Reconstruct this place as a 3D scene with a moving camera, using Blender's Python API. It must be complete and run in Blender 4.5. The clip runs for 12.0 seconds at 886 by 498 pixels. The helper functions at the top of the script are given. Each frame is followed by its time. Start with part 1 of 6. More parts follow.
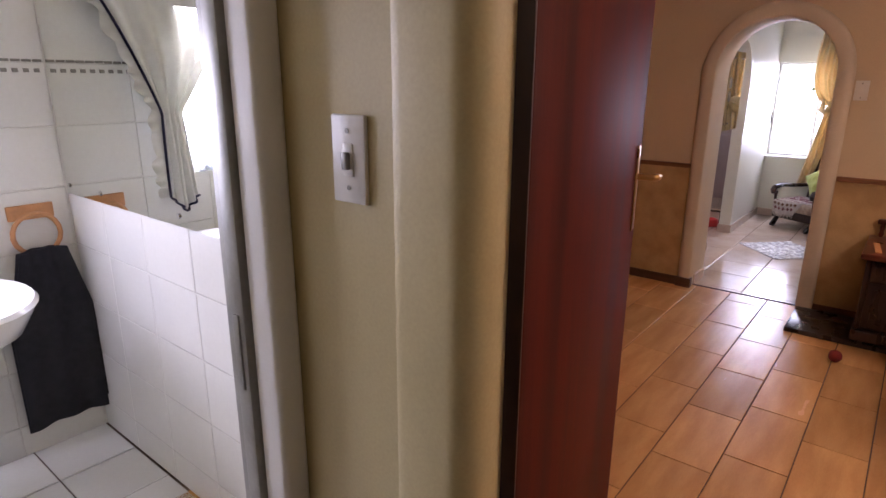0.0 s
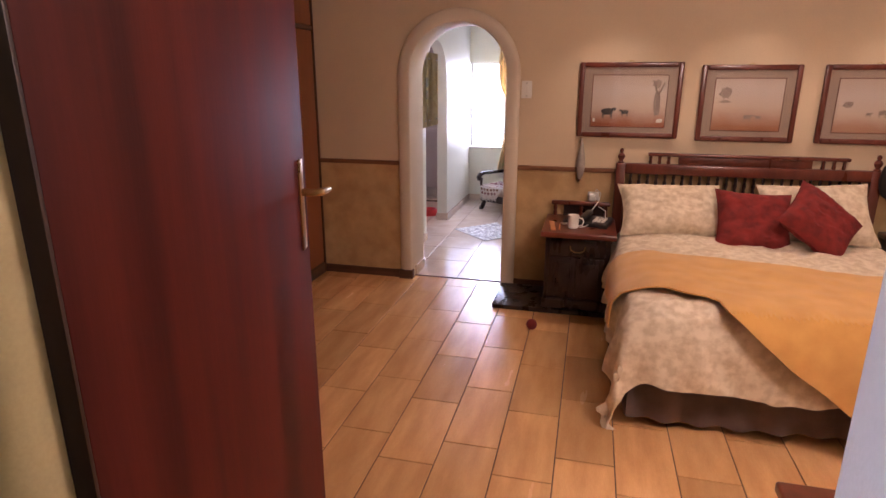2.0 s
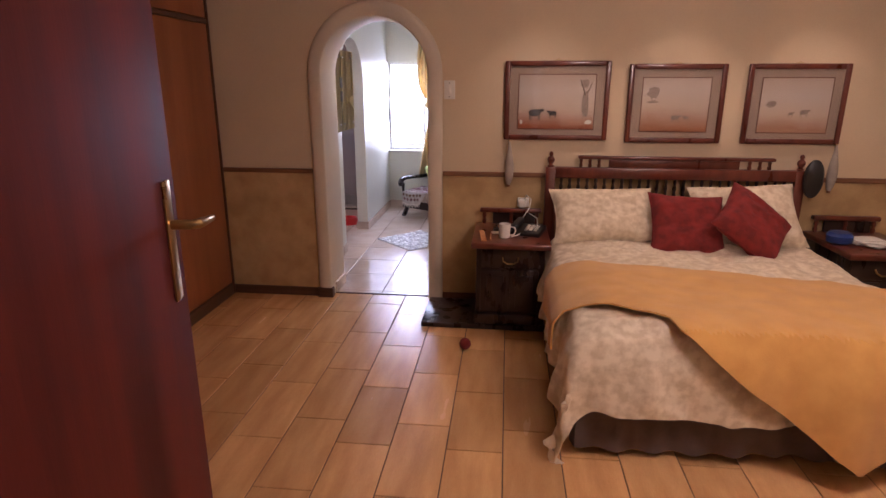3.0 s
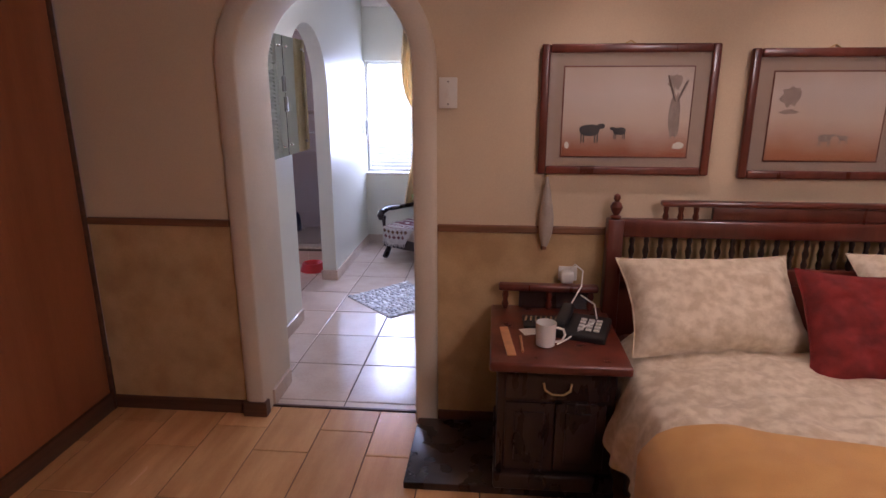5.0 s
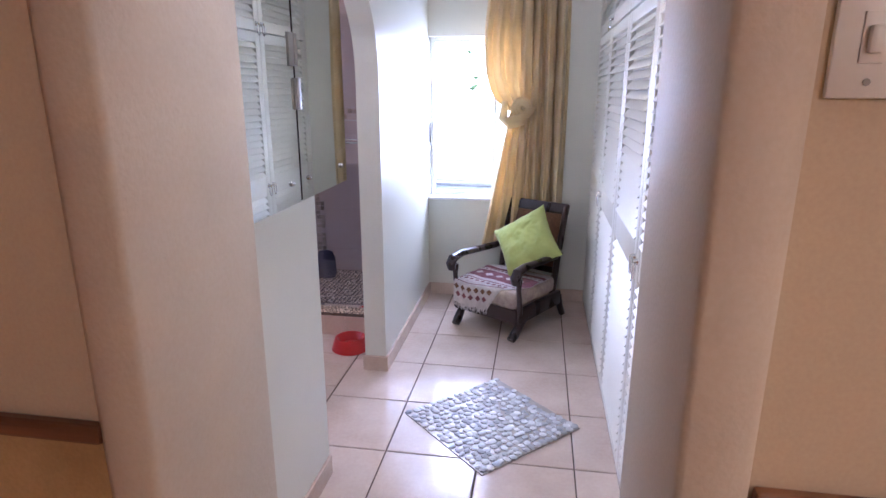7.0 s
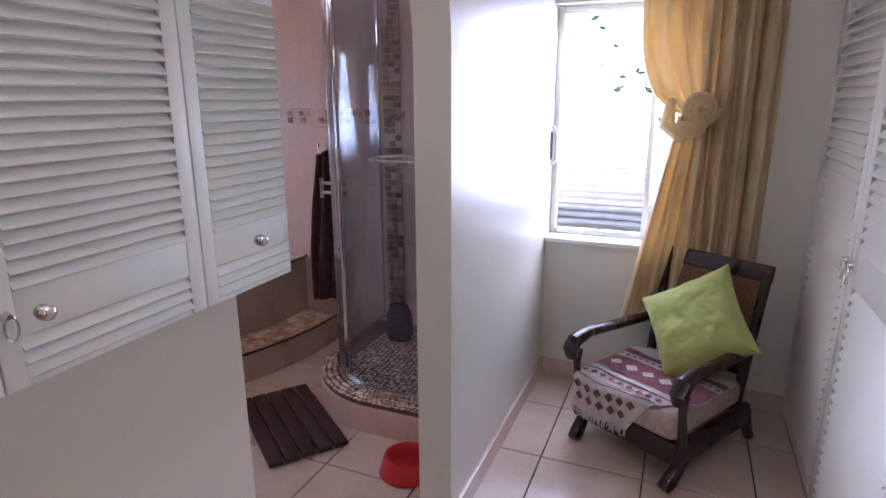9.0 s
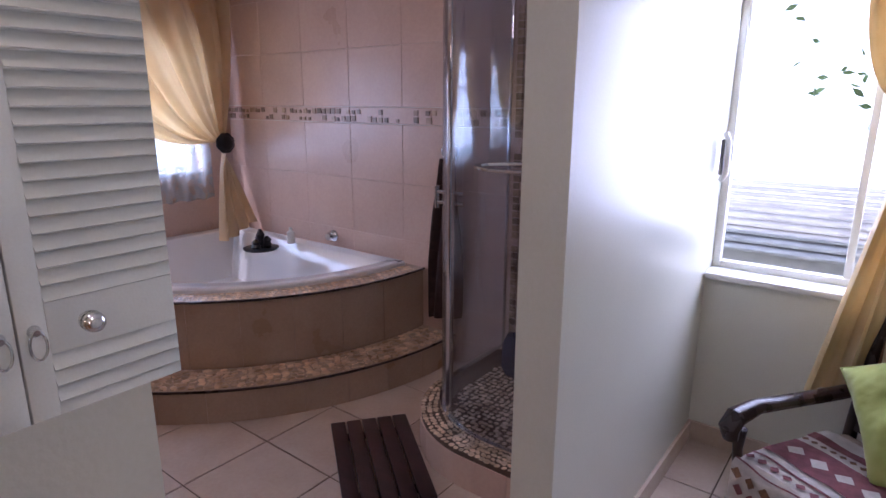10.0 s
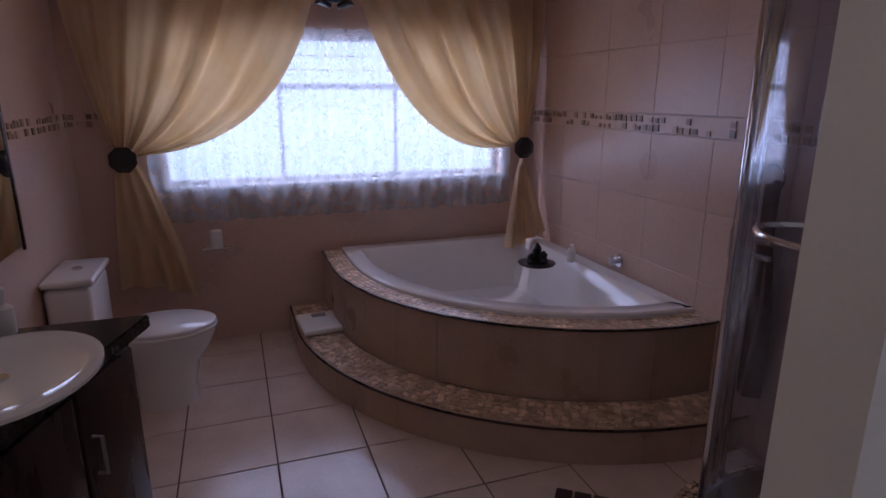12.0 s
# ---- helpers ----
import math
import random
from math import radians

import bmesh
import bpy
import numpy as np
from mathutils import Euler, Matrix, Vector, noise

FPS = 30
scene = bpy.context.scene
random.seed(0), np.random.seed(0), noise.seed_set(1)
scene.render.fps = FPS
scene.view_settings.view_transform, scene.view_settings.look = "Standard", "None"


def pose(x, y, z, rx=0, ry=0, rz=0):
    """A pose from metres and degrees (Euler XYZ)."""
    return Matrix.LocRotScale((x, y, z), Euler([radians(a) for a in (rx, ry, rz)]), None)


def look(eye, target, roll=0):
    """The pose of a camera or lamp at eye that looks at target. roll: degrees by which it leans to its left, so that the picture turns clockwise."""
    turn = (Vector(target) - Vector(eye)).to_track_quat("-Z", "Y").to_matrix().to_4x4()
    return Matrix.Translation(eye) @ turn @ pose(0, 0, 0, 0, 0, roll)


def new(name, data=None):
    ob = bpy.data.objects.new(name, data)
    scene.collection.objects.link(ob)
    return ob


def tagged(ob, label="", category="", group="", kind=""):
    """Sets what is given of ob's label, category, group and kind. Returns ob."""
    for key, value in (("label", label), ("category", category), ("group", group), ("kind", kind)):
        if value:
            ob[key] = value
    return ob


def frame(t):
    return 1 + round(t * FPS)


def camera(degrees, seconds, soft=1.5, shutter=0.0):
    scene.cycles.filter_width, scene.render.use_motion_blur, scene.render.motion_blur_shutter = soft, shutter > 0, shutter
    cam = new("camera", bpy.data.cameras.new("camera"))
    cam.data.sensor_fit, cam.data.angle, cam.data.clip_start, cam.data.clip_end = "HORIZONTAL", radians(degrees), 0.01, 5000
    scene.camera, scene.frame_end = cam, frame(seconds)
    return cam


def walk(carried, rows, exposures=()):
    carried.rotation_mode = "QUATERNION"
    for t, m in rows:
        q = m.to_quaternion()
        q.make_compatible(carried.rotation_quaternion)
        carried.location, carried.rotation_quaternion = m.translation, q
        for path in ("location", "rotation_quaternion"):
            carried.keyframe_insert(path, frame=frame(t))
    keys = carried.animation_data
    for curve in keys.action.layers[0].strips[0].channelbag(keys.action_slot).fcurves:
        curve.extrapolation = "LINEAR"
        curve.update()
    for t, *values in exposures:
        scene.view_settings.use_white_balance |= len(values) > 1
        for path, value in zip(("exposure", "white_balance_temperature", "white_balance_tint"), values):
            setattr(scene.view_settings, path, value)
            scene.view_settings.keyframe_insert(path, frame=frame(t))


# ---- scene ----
cam = camera(74.2, 12.0)
PATH = [
    (0, (1.227, -0.08, 1.571), (0.021, 1.418, 1.023), 0.3),
    (0.5, (1.284, -0.088, 1.584), (0.271, 1.547, 1.037), 0.1),
    (1, (1.329, -0.014, 1.599), (0.512, 1.725, 1.044), -0.1),
    (1.5, (1.347, 0.057, 1.593), (0.707, 1.869, 1.039), 0.1),
    (2, (1.353, 0.163, 1.606), (0.889, 2.027, 1.048), 0.1),
    (2.5, (1.307, 0.286, 1.602), (1.018, 2.185, 1.046), 0.1),
    (4.5, (1.179, 1.673, 1.549), (1.036, 3.593, 1.007), 0.1),
    (5, (1.074, 2.129, 1.545), (0.902, 4.051, 1.02), -0.0),
    (5.5, (0.949, 2.588, 1.528), (0.741, 4.508, 1.009), -0.1),
    (6, (0.821, 3.068, 1.516), (0.573, 4.982, 0.993), -0.3),
    (6.5, (0.665, 3.51, 1.51), (0.377, 5.417, 0.977), -0.1),
    (8.5, (0.363, 4.902, 1.375), (-0.147, 6.772, 0.883), -0.2),
    (9, (0.379, 5.174, 1.411), (-0.36, 6.963, 0.907), -0.2),
    (9.5, (0.359, 5.422, 1.393), (-0.595, 7.109, 0.898), -0.2),
    (10, (0.299, 5.599, 1.378), (-0.883, 7.136, 0.892), 0.2),
    (10.5, (0.24, 5.775, 1.4), (-1.161, 7.115, 0.906), -0.2),
    (11, (0.189, 5.884, 1.407), (-1.383, 7.016, 0.908), -0.1),
    (11.5, (0.171, 6.003, 1.42), (-1.558, 6.875, 0.918), 0.1),
    (12, (0.159, 6.078, 1.439), (-1.663, 6.726, 0.929), 0.1),
]
walk(cam, [(t, look(eye, target, roll)) for t, eye, target, roll in PATH],
     [(0, -0.2, 5850, 38), (1.5, 0.15, 5750, 38), (2.0, 0.2, 5650, 38), (2.5, 0.05, 5550, 38), (4.5, -0.4, 5200, 38), (5.5, -0.05, 4950, 34), (6.5, 0.35, 4900, 32), (8.5, -0.2, 5400, 38), (9.0, -0.38, 5400, 38),
      (9.5, -0.45, 5400, 38), (10.0, -0.7, 5350, 38), (10.5, -1.3, 5250, 40), (11.0, -1.65, 5400, 43), (11.5, -2.25, 5400, 42), (12.0, -1.9, 5500, 46)])

# ---- world and light ----
world = bpy.data.worlds.new("sky")
scene.world = world
world.use_nodes = True
wn = world.node_tree.nodes
sky = wn.new("ShaderNodeTexSky")
sky.sky_type, sky.sun_disc = "NISHITA", False
sky.sun_elevation, sky.sun_rotation = radians(46), radians(205)
world.node_tree.links.new(sky.outputs[0], wn["Background"].inputs[0])
wn["Background"].inputs[1].default_value = 0.12


def lamp(name, kind, where, energy, color, size=0.1, size_y=0.0, spot=0.0):
    data = bpy.data.lights.new(name, kind)
    data.energy, data.color = energy, color
    if kind == "AREA":
        data.size = size
        if size_y:
            data.shape, data.size_y = "RECTANGLE", size_y
    elif kind == "SUN":
        data.angle = radians(0.6)
    else:
        data.shadow_soft_size = size
    if spot:
        data.spot_size, data.spot_blend = radians(spot), 0.6
    ob = new(name, data)
    ob.matrix_world = where
    return tagged(ob, kind="structure")


WARM, DAY = (1.0, 0.76, 0.46), (0.86, 0.93, 1.0)
lamp("sun", "SUN", look((-6, -2, 14), (0, 11, 0)), 4.0, (1.0, 0.95, 0.86))
lamp("daylight_nook", "AREA", look((0.12, 8.24, 1.32), (0.30, 6.0, 0.5)), 34, DAY, 0.72, 1.0)
lamp("daylight_bath", "AREA", look((-3.62, 6.74, 1.40), (0.0, 6.74, 0.9)), 54, (0.82, 0.89, 1.0), 1.95, 0.78)
lamp("daylight_shower_room", "AREA", look((-1.52, -0.1, 1.55), (1.0, 0.1, 0.9)), 44, (0.95, 0.98, 1.0), 0.8, 0.7)
for lx in (1.5, 2.36, 3.2):
    lamp("downlight_bulb", "SPOT", look((lx, 4.20, 2.44), (lx, 3.95, 0.0)), 20, WARM, 0.03, spot=95)
# warm fill without a fitting, added to lift the floor and the bed's foot
lamp("room_fill", "POINT", pose(2.45, 1.75, 2.34), 76, (1.0, 0.80, 0.55), 0.25)
# unseen fill added to brighten the passage and its closets
lamp("passage_fill", "POINT", pose(0.5, 5.25, 2.3), 12, (1.0, 0.95, 0.82), 0.1)
lamp("bathroom_bulb", "POINT", pose(-1.75, 6.35, 2.3), 12, (1.0, 0.74, 0.50), 0.10)
# added fill behind the first camera position, lights the hall walls
lamp("hall_fill", "POINT", pose(1.0, -0.9, 2.3), 3.2, (1.0, 0.84, 0.55), 0.1)


# ---- materials ----
def mat(name, color, rough=0.6, metal=0.0, vary=0.12, scale=6.0, grain=90.0, bump=0.1, second=None, stretch=(1, 1, 1),
        random_tint=0.0, coat=0.0, sheen=0.0, transmission=0.0, alpha=1.0, contrast=(0.35, 0.65), translucent=0.0):
    m = bpy.data.materials.new(name)
    m.use_nodes = True
    n, l = m.node_tree.nodes, m.node_tree.links
    b = n["Principled BSDF"]
    b.inputs["Roughness"].default_value, b.inputs["Metallic"].default_value = rough, metal
    b.inputs["Coat Weight"].default_value, b.inputs["Sheen Weight"].default_value = coat, sheen
    b.inputs["Transmission Weight"].default_value, b.inputs["Alpha"].default_value = transmission, alpha
    coord, mapping = n.new("ShaderNodeTexCoord"), n.new("ShaderNodeMapping")
    mapping.inputs["Scale"].default_value = stretch
    geo = n.new("ShaderNodeNewGeometry")
    l.new(geo.outputs["Position"], mapping.inputs["Vector"])
    big, fine = n.new("ShaderNodeTexNoise"), n.new("ShaderNodeTexNoise")
    big.inputs["Scale"].default_value, big.inputs["Detail"].default_value = scale, 5
    fine.inputs["Scale"].default_value, fine.inputs["Detail"].default_value = grain, 3
    l.new(mapping.outputs[0], big.inputs["Vector"])
    l.new(mapping.outputs[0], fine.inputs["Vector"])
    ramp = n.new("ShaderNodeValToRGB")
    lo = second or tuple(c * (1 - vary) for c in color)
    ramp.color_ramp.elements[0].position, ramp.color_ramp.elements[1].position = contrast
    ramp.color_ramp.elements[0].color, ramp.color_ramp.elements[1].color = (*lo, 1), (*color, 1)
    l.new(big.outputs["Fac"], ramp.inputs["Fac"])
    mix = n.new("ShaderNodeMix")
    mix.data_type, mix.blend_type = "RGBA", "OVERLAY"
    mix.inputs["Factor"].default_value = 0.12
    l.new(ramp.outputs[0], mix.inputs["A"])
    l.new(fine.outputs["Fac"], mix.inputs["B"])
    last = mix.outputs["Result"]
    if random_tint:
        info, hsv, rng = n.new("ShaderNodeObjectInfo"), n.new("ShaderNodeHueSaturation"), n.new("ShaderNodeMapRange")
        rng.inputs["To Min"].default_value, rng.inputs["To Max"].default_value = 1 - random_tint, 1 + random_tint
        add = n.new("ShaderNodeMath")
        add.operation = "ADD"
        frac = n.new("ShaderNodeMath")
        frac.operation = "FRACT"
        l.new(info.outputs["Random"], add.inputs[0])
        l.new(geo.outputs["Random Per Island"], add.inputs[1])
        l.new(add.outputs[0], frac.inputs[0])
        l.new(frac.outputs[0], rng.inputs["Value"])
        l.new(rng.outputs[0], hsv.inputs["Value"])
        l.new(last, hsv.inputs["Color"])
        last = hsv.outputs[0]
    l.new(last, b.inputs["Base Color"])
    rr = n.new("ShaderNodeMapRange")
    rr.inputs["To Min"].default_value, rr.inputs["To Max"].default_value = max(0.02, rough - 0.08), min(1.0, rough + 0.08)
    l.new(big.outputs["Fac"], rr.inputs["Value"])
    l.new(rr.outputs[0], b.inputs["Roughness"])
    if bump:
        bp = n.new("ShaderNodeBump")
        bp.inputs["Strength"].default_value, bp.inputs["Distance"].default_value = bump, 0.004
        l.new(fine.outputs["Fac"], bp.inputs["Height"])
        l.new(bp.outputs[0], b.inputs["Normal"])
    if translucent:
        tr, ms = n.new("ShaderNodeBsdfTranslucent"), n.new("ShaderNodeMixShader")
        ms.inputs[0].default_value = translucent
        l.new(last, tr.inputs[0])
        l.new(b.outputs[0], ms.inputs[1])
        l.new(tr.outputs[0], ms.inputs[2])
        l.new(ms.outputs[0], n["Material Output"].inputs[0])
    return m


M = dict(
    upper=mat("cream_paint", (0.66, 0.54, 0.37), 0.75, vary=0.08, scale=1.6, grain=160, bump=0.1),
    lower=mat("ochre_sponged_paint", (0.57, 0.40, 0.19), 0.6, second=(0.43, 0.29, 0.125), scale=7, grain=120, bump=0.25),
    white=mat("white_paint", (0.80, 0.79, 0.74), 0.5, vary=0.05, scale=2, grain=140, bump=0.12),
    louvre=mat("cream_gloss_paint", (0.80, 0.76, 0.66), 0.38, vary=0.06, scale=3, grain=140, bump=0.1),
    satin=mat("pale_green_white_paint", (0.76, 0.76, 0.66), 0.32, vary=0.05, scale=2, grain=140, bump=0.1),
    hall=mat("olive_cream_paint", (0.62, 0.52, 0.27), 0.5, vary=0.1, scale=3, grain=150, bump=0.07),
    surround=mat("cream_plaster", (0.70, 0.62, 0.50), 0.55, vary=0.08, scale=3, grain=130, bump=0.2),
    ceiling=mat("ceiling_paint", (0.78, 0.75, 0.68), 0.85, vary=0.05, scale=2, grain=150),
    rail=mat("brown_rail_wood", (0.24, 0.11, 0.05), 0.4, vary=0.4, scale=9, stretch=(0.3, 1, 4), grain=60),
    skirt=mat("dark_skirting_wood", (0.12, 0.055, 0.03), 0.4, vary=0.4, scale=9, stretch=(0.3, 0.3, 4), grain=60),
    mahogany=mat("mahogany", (0.155, 0.035, 0.018), 0.30, second=(0.085, 0.017, 0.010), scale=5, stretch=(2.5, 2.5, 0.35), grain=70, bump=0.05, coat=0.3),
    door=mat("red_brown_door", (0.105, 0.017, 0.011), 0.6, second=(0.055, 0.009, 0.007), scale=3, stretch=(3, 3, 0.25), grain=60, bump=0.05),
    dooredge=mat("dark_door_edge", (0.045, 0.02, 0.014), 0.5, vary=0.4, scale=8, grain=80),
    orange=mat("orange_wood_panel", (0.36, 0.135, 0.05), 0.42, second=(0.28, 0.095, 0.033), scale=3, stretch=(3, 3, 0.3), grain=60, bump=0.05),
    darkwood=mat("near_black_wood", (0.035, 0.018, 0.014), 0.28, second=(0.02, 0.01, 0.008), scale=6, stretch=(2, 2, 0.5), grain=60, bump=0.05),
    woodtile=mat("wood_look_tile", (0.73, 0.42, 0.17), 0.24, second=(0.59, 0.315, 0.12), scale=2.6, stretch=(4.5, 0.8, 1), grain=45, bump=0.03, random_tint=0.16),
    grout=mat("brown_grout", (0.13, 0.085, 0.06), 0.9, vary=0.3, scale=20),
    tile=mat("cream_tile", (0.70, 0.575, 0.47), 0.16, second=(0.62, 0.49, 0.39), scale=5, grain=60, bump=0.02, random_tint=0.04),
    walltile=mat("glossy_cream_wall_tile", (0.66, 0.48, 0.375), 0.3, second=(0.60, 0.425, 0.33), scale=2.5, grain=60, bump=0.02, random_tint=0.012),
    steptile=mat("brown_step_tile", (0.52, 0.37, 0.26), 0.3, second=(0.45, 0.31, 0.21), scale=4, grain=80, bump=0.04, random_tint=0.04),
    whitetile=mat("white_tile", (0.80, 0.80, 0.76), 0.14, vary=0.05, scale=3, grain=60, bump=0.02, random_tint=0.02),
    pebble=mat("mixed_pebbles", (0.78, 0.60, 0.41), 0.35, second=(0.48, 0.32, 0.19), scale=14, grain=120, bump=0.1, random_tint=0.35),
    greypebble=mat("grey_white_pebbles", (0.74, 0.74, 0.72), 0.25, second=(0.48, 0.48, 0.50), scale=14, grain=120, bump=0.1, random_tint=0.35),
    mosaic=mat("brown_mosaic", (0.42, 0.30, 0.20), 0.3, second=(0.26, 0.17, 0.11), scale=25, grain=90, random_tint=0.45),
    ceramic=mat("white_ceramic", (0.84, 0.83, 0.80), 0.08, vary=0.03, scale=3, bump=0.0, coat=0.5),
    chrome=mat("chrome", (0.75, 0.76, 0.78), 0.1, 1.0, vary=0.05, bump=0.0),
    brass=mat("aged_brass", (0.55, 0.38, 0.16), 0.3, 1.0, vary=0.2, bump=0.05),
    steel=mat("grey_steel_frame", (0.30, 0.29, 0.26), 0.45, 0.5, vary=0.25, scale=9),
    plastic=mat("white_plastic", (0.78, 0.77, 0.72), 0.35, vary=0.04, bump=0.02),
    black=mat("black_plastic", (0.02, 0.02, 0.022), 0.35, vary=0.2, bump=0.05),
    granite=mat("dark_granite", (0.05, 0.055, 0.055), 0.12, second=(0.015, 0.015, 0.017), scale=60, grain=200, bump=0.0),
    curtain=mat("gold_curtain_cloth", (0.78, 0.63, 0.36), 0.6, second=(0.68, 0.52, 0.26), scale=5, grain=300, bump=0.2, sheen=0.3, translucent=0.35),
    bathcurtain=mat("pale_gold_curtain_cloth", (0.86, 0.73, 0.52), 0.7, second=(0.80, 0.65, 0.42), scale=5, grain=300, bump=0.25, sheen=0.2, translucent=0.65),
    lace=mat("white_lace", (0.76, 0.84, 0.88), 0.8, vary=0.12, scale=20, grain=300, translucent=0.18, alpha=0.15),
    duvet=mat("floral_duvet_cloth", (0.76, 0.66, 0.50), 0.85, second=(0.59, 0.48, 0.33), scale=24, grain=240, bump=0.35, sheen=0.15, contrast=(0.38, 0.62)),
    blanket=mat("ochre_blanket_cloth", (0.68, 0.37, 0.09), 0.95, second=(0.60, 0.31, 0.07), scale=9, grain=320, bump=0.5, sheen=0.3),
    redcloth=mat("dark_red_cloth", (0.24, 0.022, 0.016), 0.9, second=(0.14, 0.012, 0.010), scale=18, grain=260, bump=0.4),
    valance=mat("grey_brown_valance_cloth", (0.13, 0.09, 0.078), 0.9, vary=0.3, scale=8, grain=250, bump=0.3),
    plum=mat("plum_mattress_cloth", (0.16, 0.05, 0.05), 0.9, vary=0.3, scale=10, grain=250, bump=0.3),
    lime=mat("lime_green_cloth", (0.50, 0.56, 0.16), 0.85, second=(0.42, 0.48, 0.12), scale=6, grain=320, bump=0.3, sheen=0.3),
    seatcloth=mat("beige_seat_cloth", (0.55, 0.46, 0.36), 0.95, second=(0.40, 0.30, 0.25), scale=26, grain=260, bump=0.5),
    throwpale=mat("pale_woven_cloth", (0.66, 0.60, 0.56), 0.95, vary=0.2, scale=30, grain=260, bump=0.5),
    throwmaroon=mat("maroon_woven_cloth", (0.25, 0.09, 0.10), 0.95, vary=0.35, scale=30, grain=260, bump=0.5),
    cane=mat("woven_cane", (0.21, 0.095, 0.04), 0.6, second=(0.11, 0.045, 0.02), scale=90, grain=260, bump=0.6),
    towel=mat("dark_towel", (0.022, 0.022, 0.03), 0.95, vary=0.4, scale=30, grain=260, bump=0.5),
    browntowel=mat("brown_towel", (0.07, 0.035, 0.03), 0.95, vary=0.4, scale=30, grain=260, bump=0.5),
    matwood=mat("dark_duckboard", (0.055, 0.022, 0.022), 0.35, vary=0.4, scale=9, stretch=(1, 3, 1), grain=80),
    red=mat("red_plastic", (0.55, 0.025, 0.02), 0.35, vary=0.1, bump=0.02),
    blue=mat("blue_plastic", (0.02, 0.05, 0.22), 0.3, vary=0.1, bump=0.02),
    paper=mat("white_paper", (0.75, 0.74, 0.70), 0.8, vary=0.05),
    orangewood=mat("pale_orange_wood", (0.62, 0.30, 0.12), 0.5, vary=0.2, scale=20),
    navy=mat("navy_trim", (0.015, 0.015, 0.05), 0.8, vary=0.2),
    mount=mat("taupe_mount_board", (0.36, 0.27, 0.22), 0.8, vary=0.06, scale=30),
    leaf=mat("leaf_green", (0.16, 0.24, 0.09), 0.6, vary=0.4, scale=5, random_tint=0.4, translucent=0.6),
    bark=mat("bark", (0.16, 0.11, 0.07), 0.9, vary=0.4, scale=12),
    soil=mat("garden_ground", (0.36, 0.31, 0.23), 0.95, second=(0.20, 0.19, 0.10), scale=1.5, grain=40, bump=0.5),
    thatch=mat("old_roof", (0.80, 0.77, 0.72), 0.9, vary=0.25, scale=8, grain=60),
)


M["door"].node_tree.nodes["Principled BSDF"].inputs["Specular IOR Level"].default_value = 0.12


def glass_material(name, tint, rough=0.02, through_part=0.9):
    m = bpy.data.materials.new(name)
    m.use_nodes = True
    n, l = m.node_tree.nodes, m.node_tree.links
    clear, gloss, mix = n.new("ShaderNodeBsdfTransparent"), n.new("ShaderNodeBsdfGlossy"), n.new("ShaderNodeMixShader")
    clear.inputs[0].default_value = (*tint, 1)
    gloss.inputs["Roughness"].default_value = rough
    edge, power, mul = n.new("ShaderNodeLayerWeight"), n.new("ShaderNodeMath"), n.new("ShaderNodeMath")
    power.operation, power.inputs[1].default_value = "POWER", 4.0
    mul.operation, mul.inputs[1].default_value = "MULTIPLY_ADD", 0.55
    mul.inputs[2].default_value = (1 - through_part) / 2
    l.new(edge.outputs["Facing"], power.inputs[0])
    l.new(power.outputs[0], mul.inputs[0])
    l.new(mul.outputs[0], mix.inputs[0])
    l.new(clear.outputs[0], mix.inputs[1])
    l.new(gloss.outputs[0], mix.inputs[2])
    l.new(mix.outputs[0], n["Material Output"].inputs[0])
    return m


M["glass"] = glass_material("clear_glass", (0.97, 0.98, 0.98))
M["showerglass"] = glass_material("shower_glass", (0.87, 0.91, 0.975), 0.03, 0.84)
M["mirror"] = mat("mirror_silver", (0.80, 0.82, 0.78), 0.02, 1.0, vary=0.01, bump=0.0)
M["mirror"].node_tree.nodes["Map Range"].inputs["To Min"].default_value = 0.0
M["mirror"].node_tree.nodes["Map Range"].inputs["To Max"].default_value = 0.01


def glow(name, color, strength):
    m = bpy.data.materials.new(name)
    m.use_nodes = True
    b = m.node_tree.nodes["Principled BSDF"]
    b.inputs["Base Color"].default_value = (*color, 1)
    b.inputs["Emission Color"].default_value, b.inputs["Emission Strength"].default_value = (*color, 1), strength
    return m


# emission stands in for the bright outdoors on the sheets behind the windows
M["distance"] = glow("glowing_white_backdrop", (0.95, 0.98, 1.0), 3.2)
M["haze"] = glow("glowing_blue_backdrop", (0.68, 0.93, 1.0), 4.2)


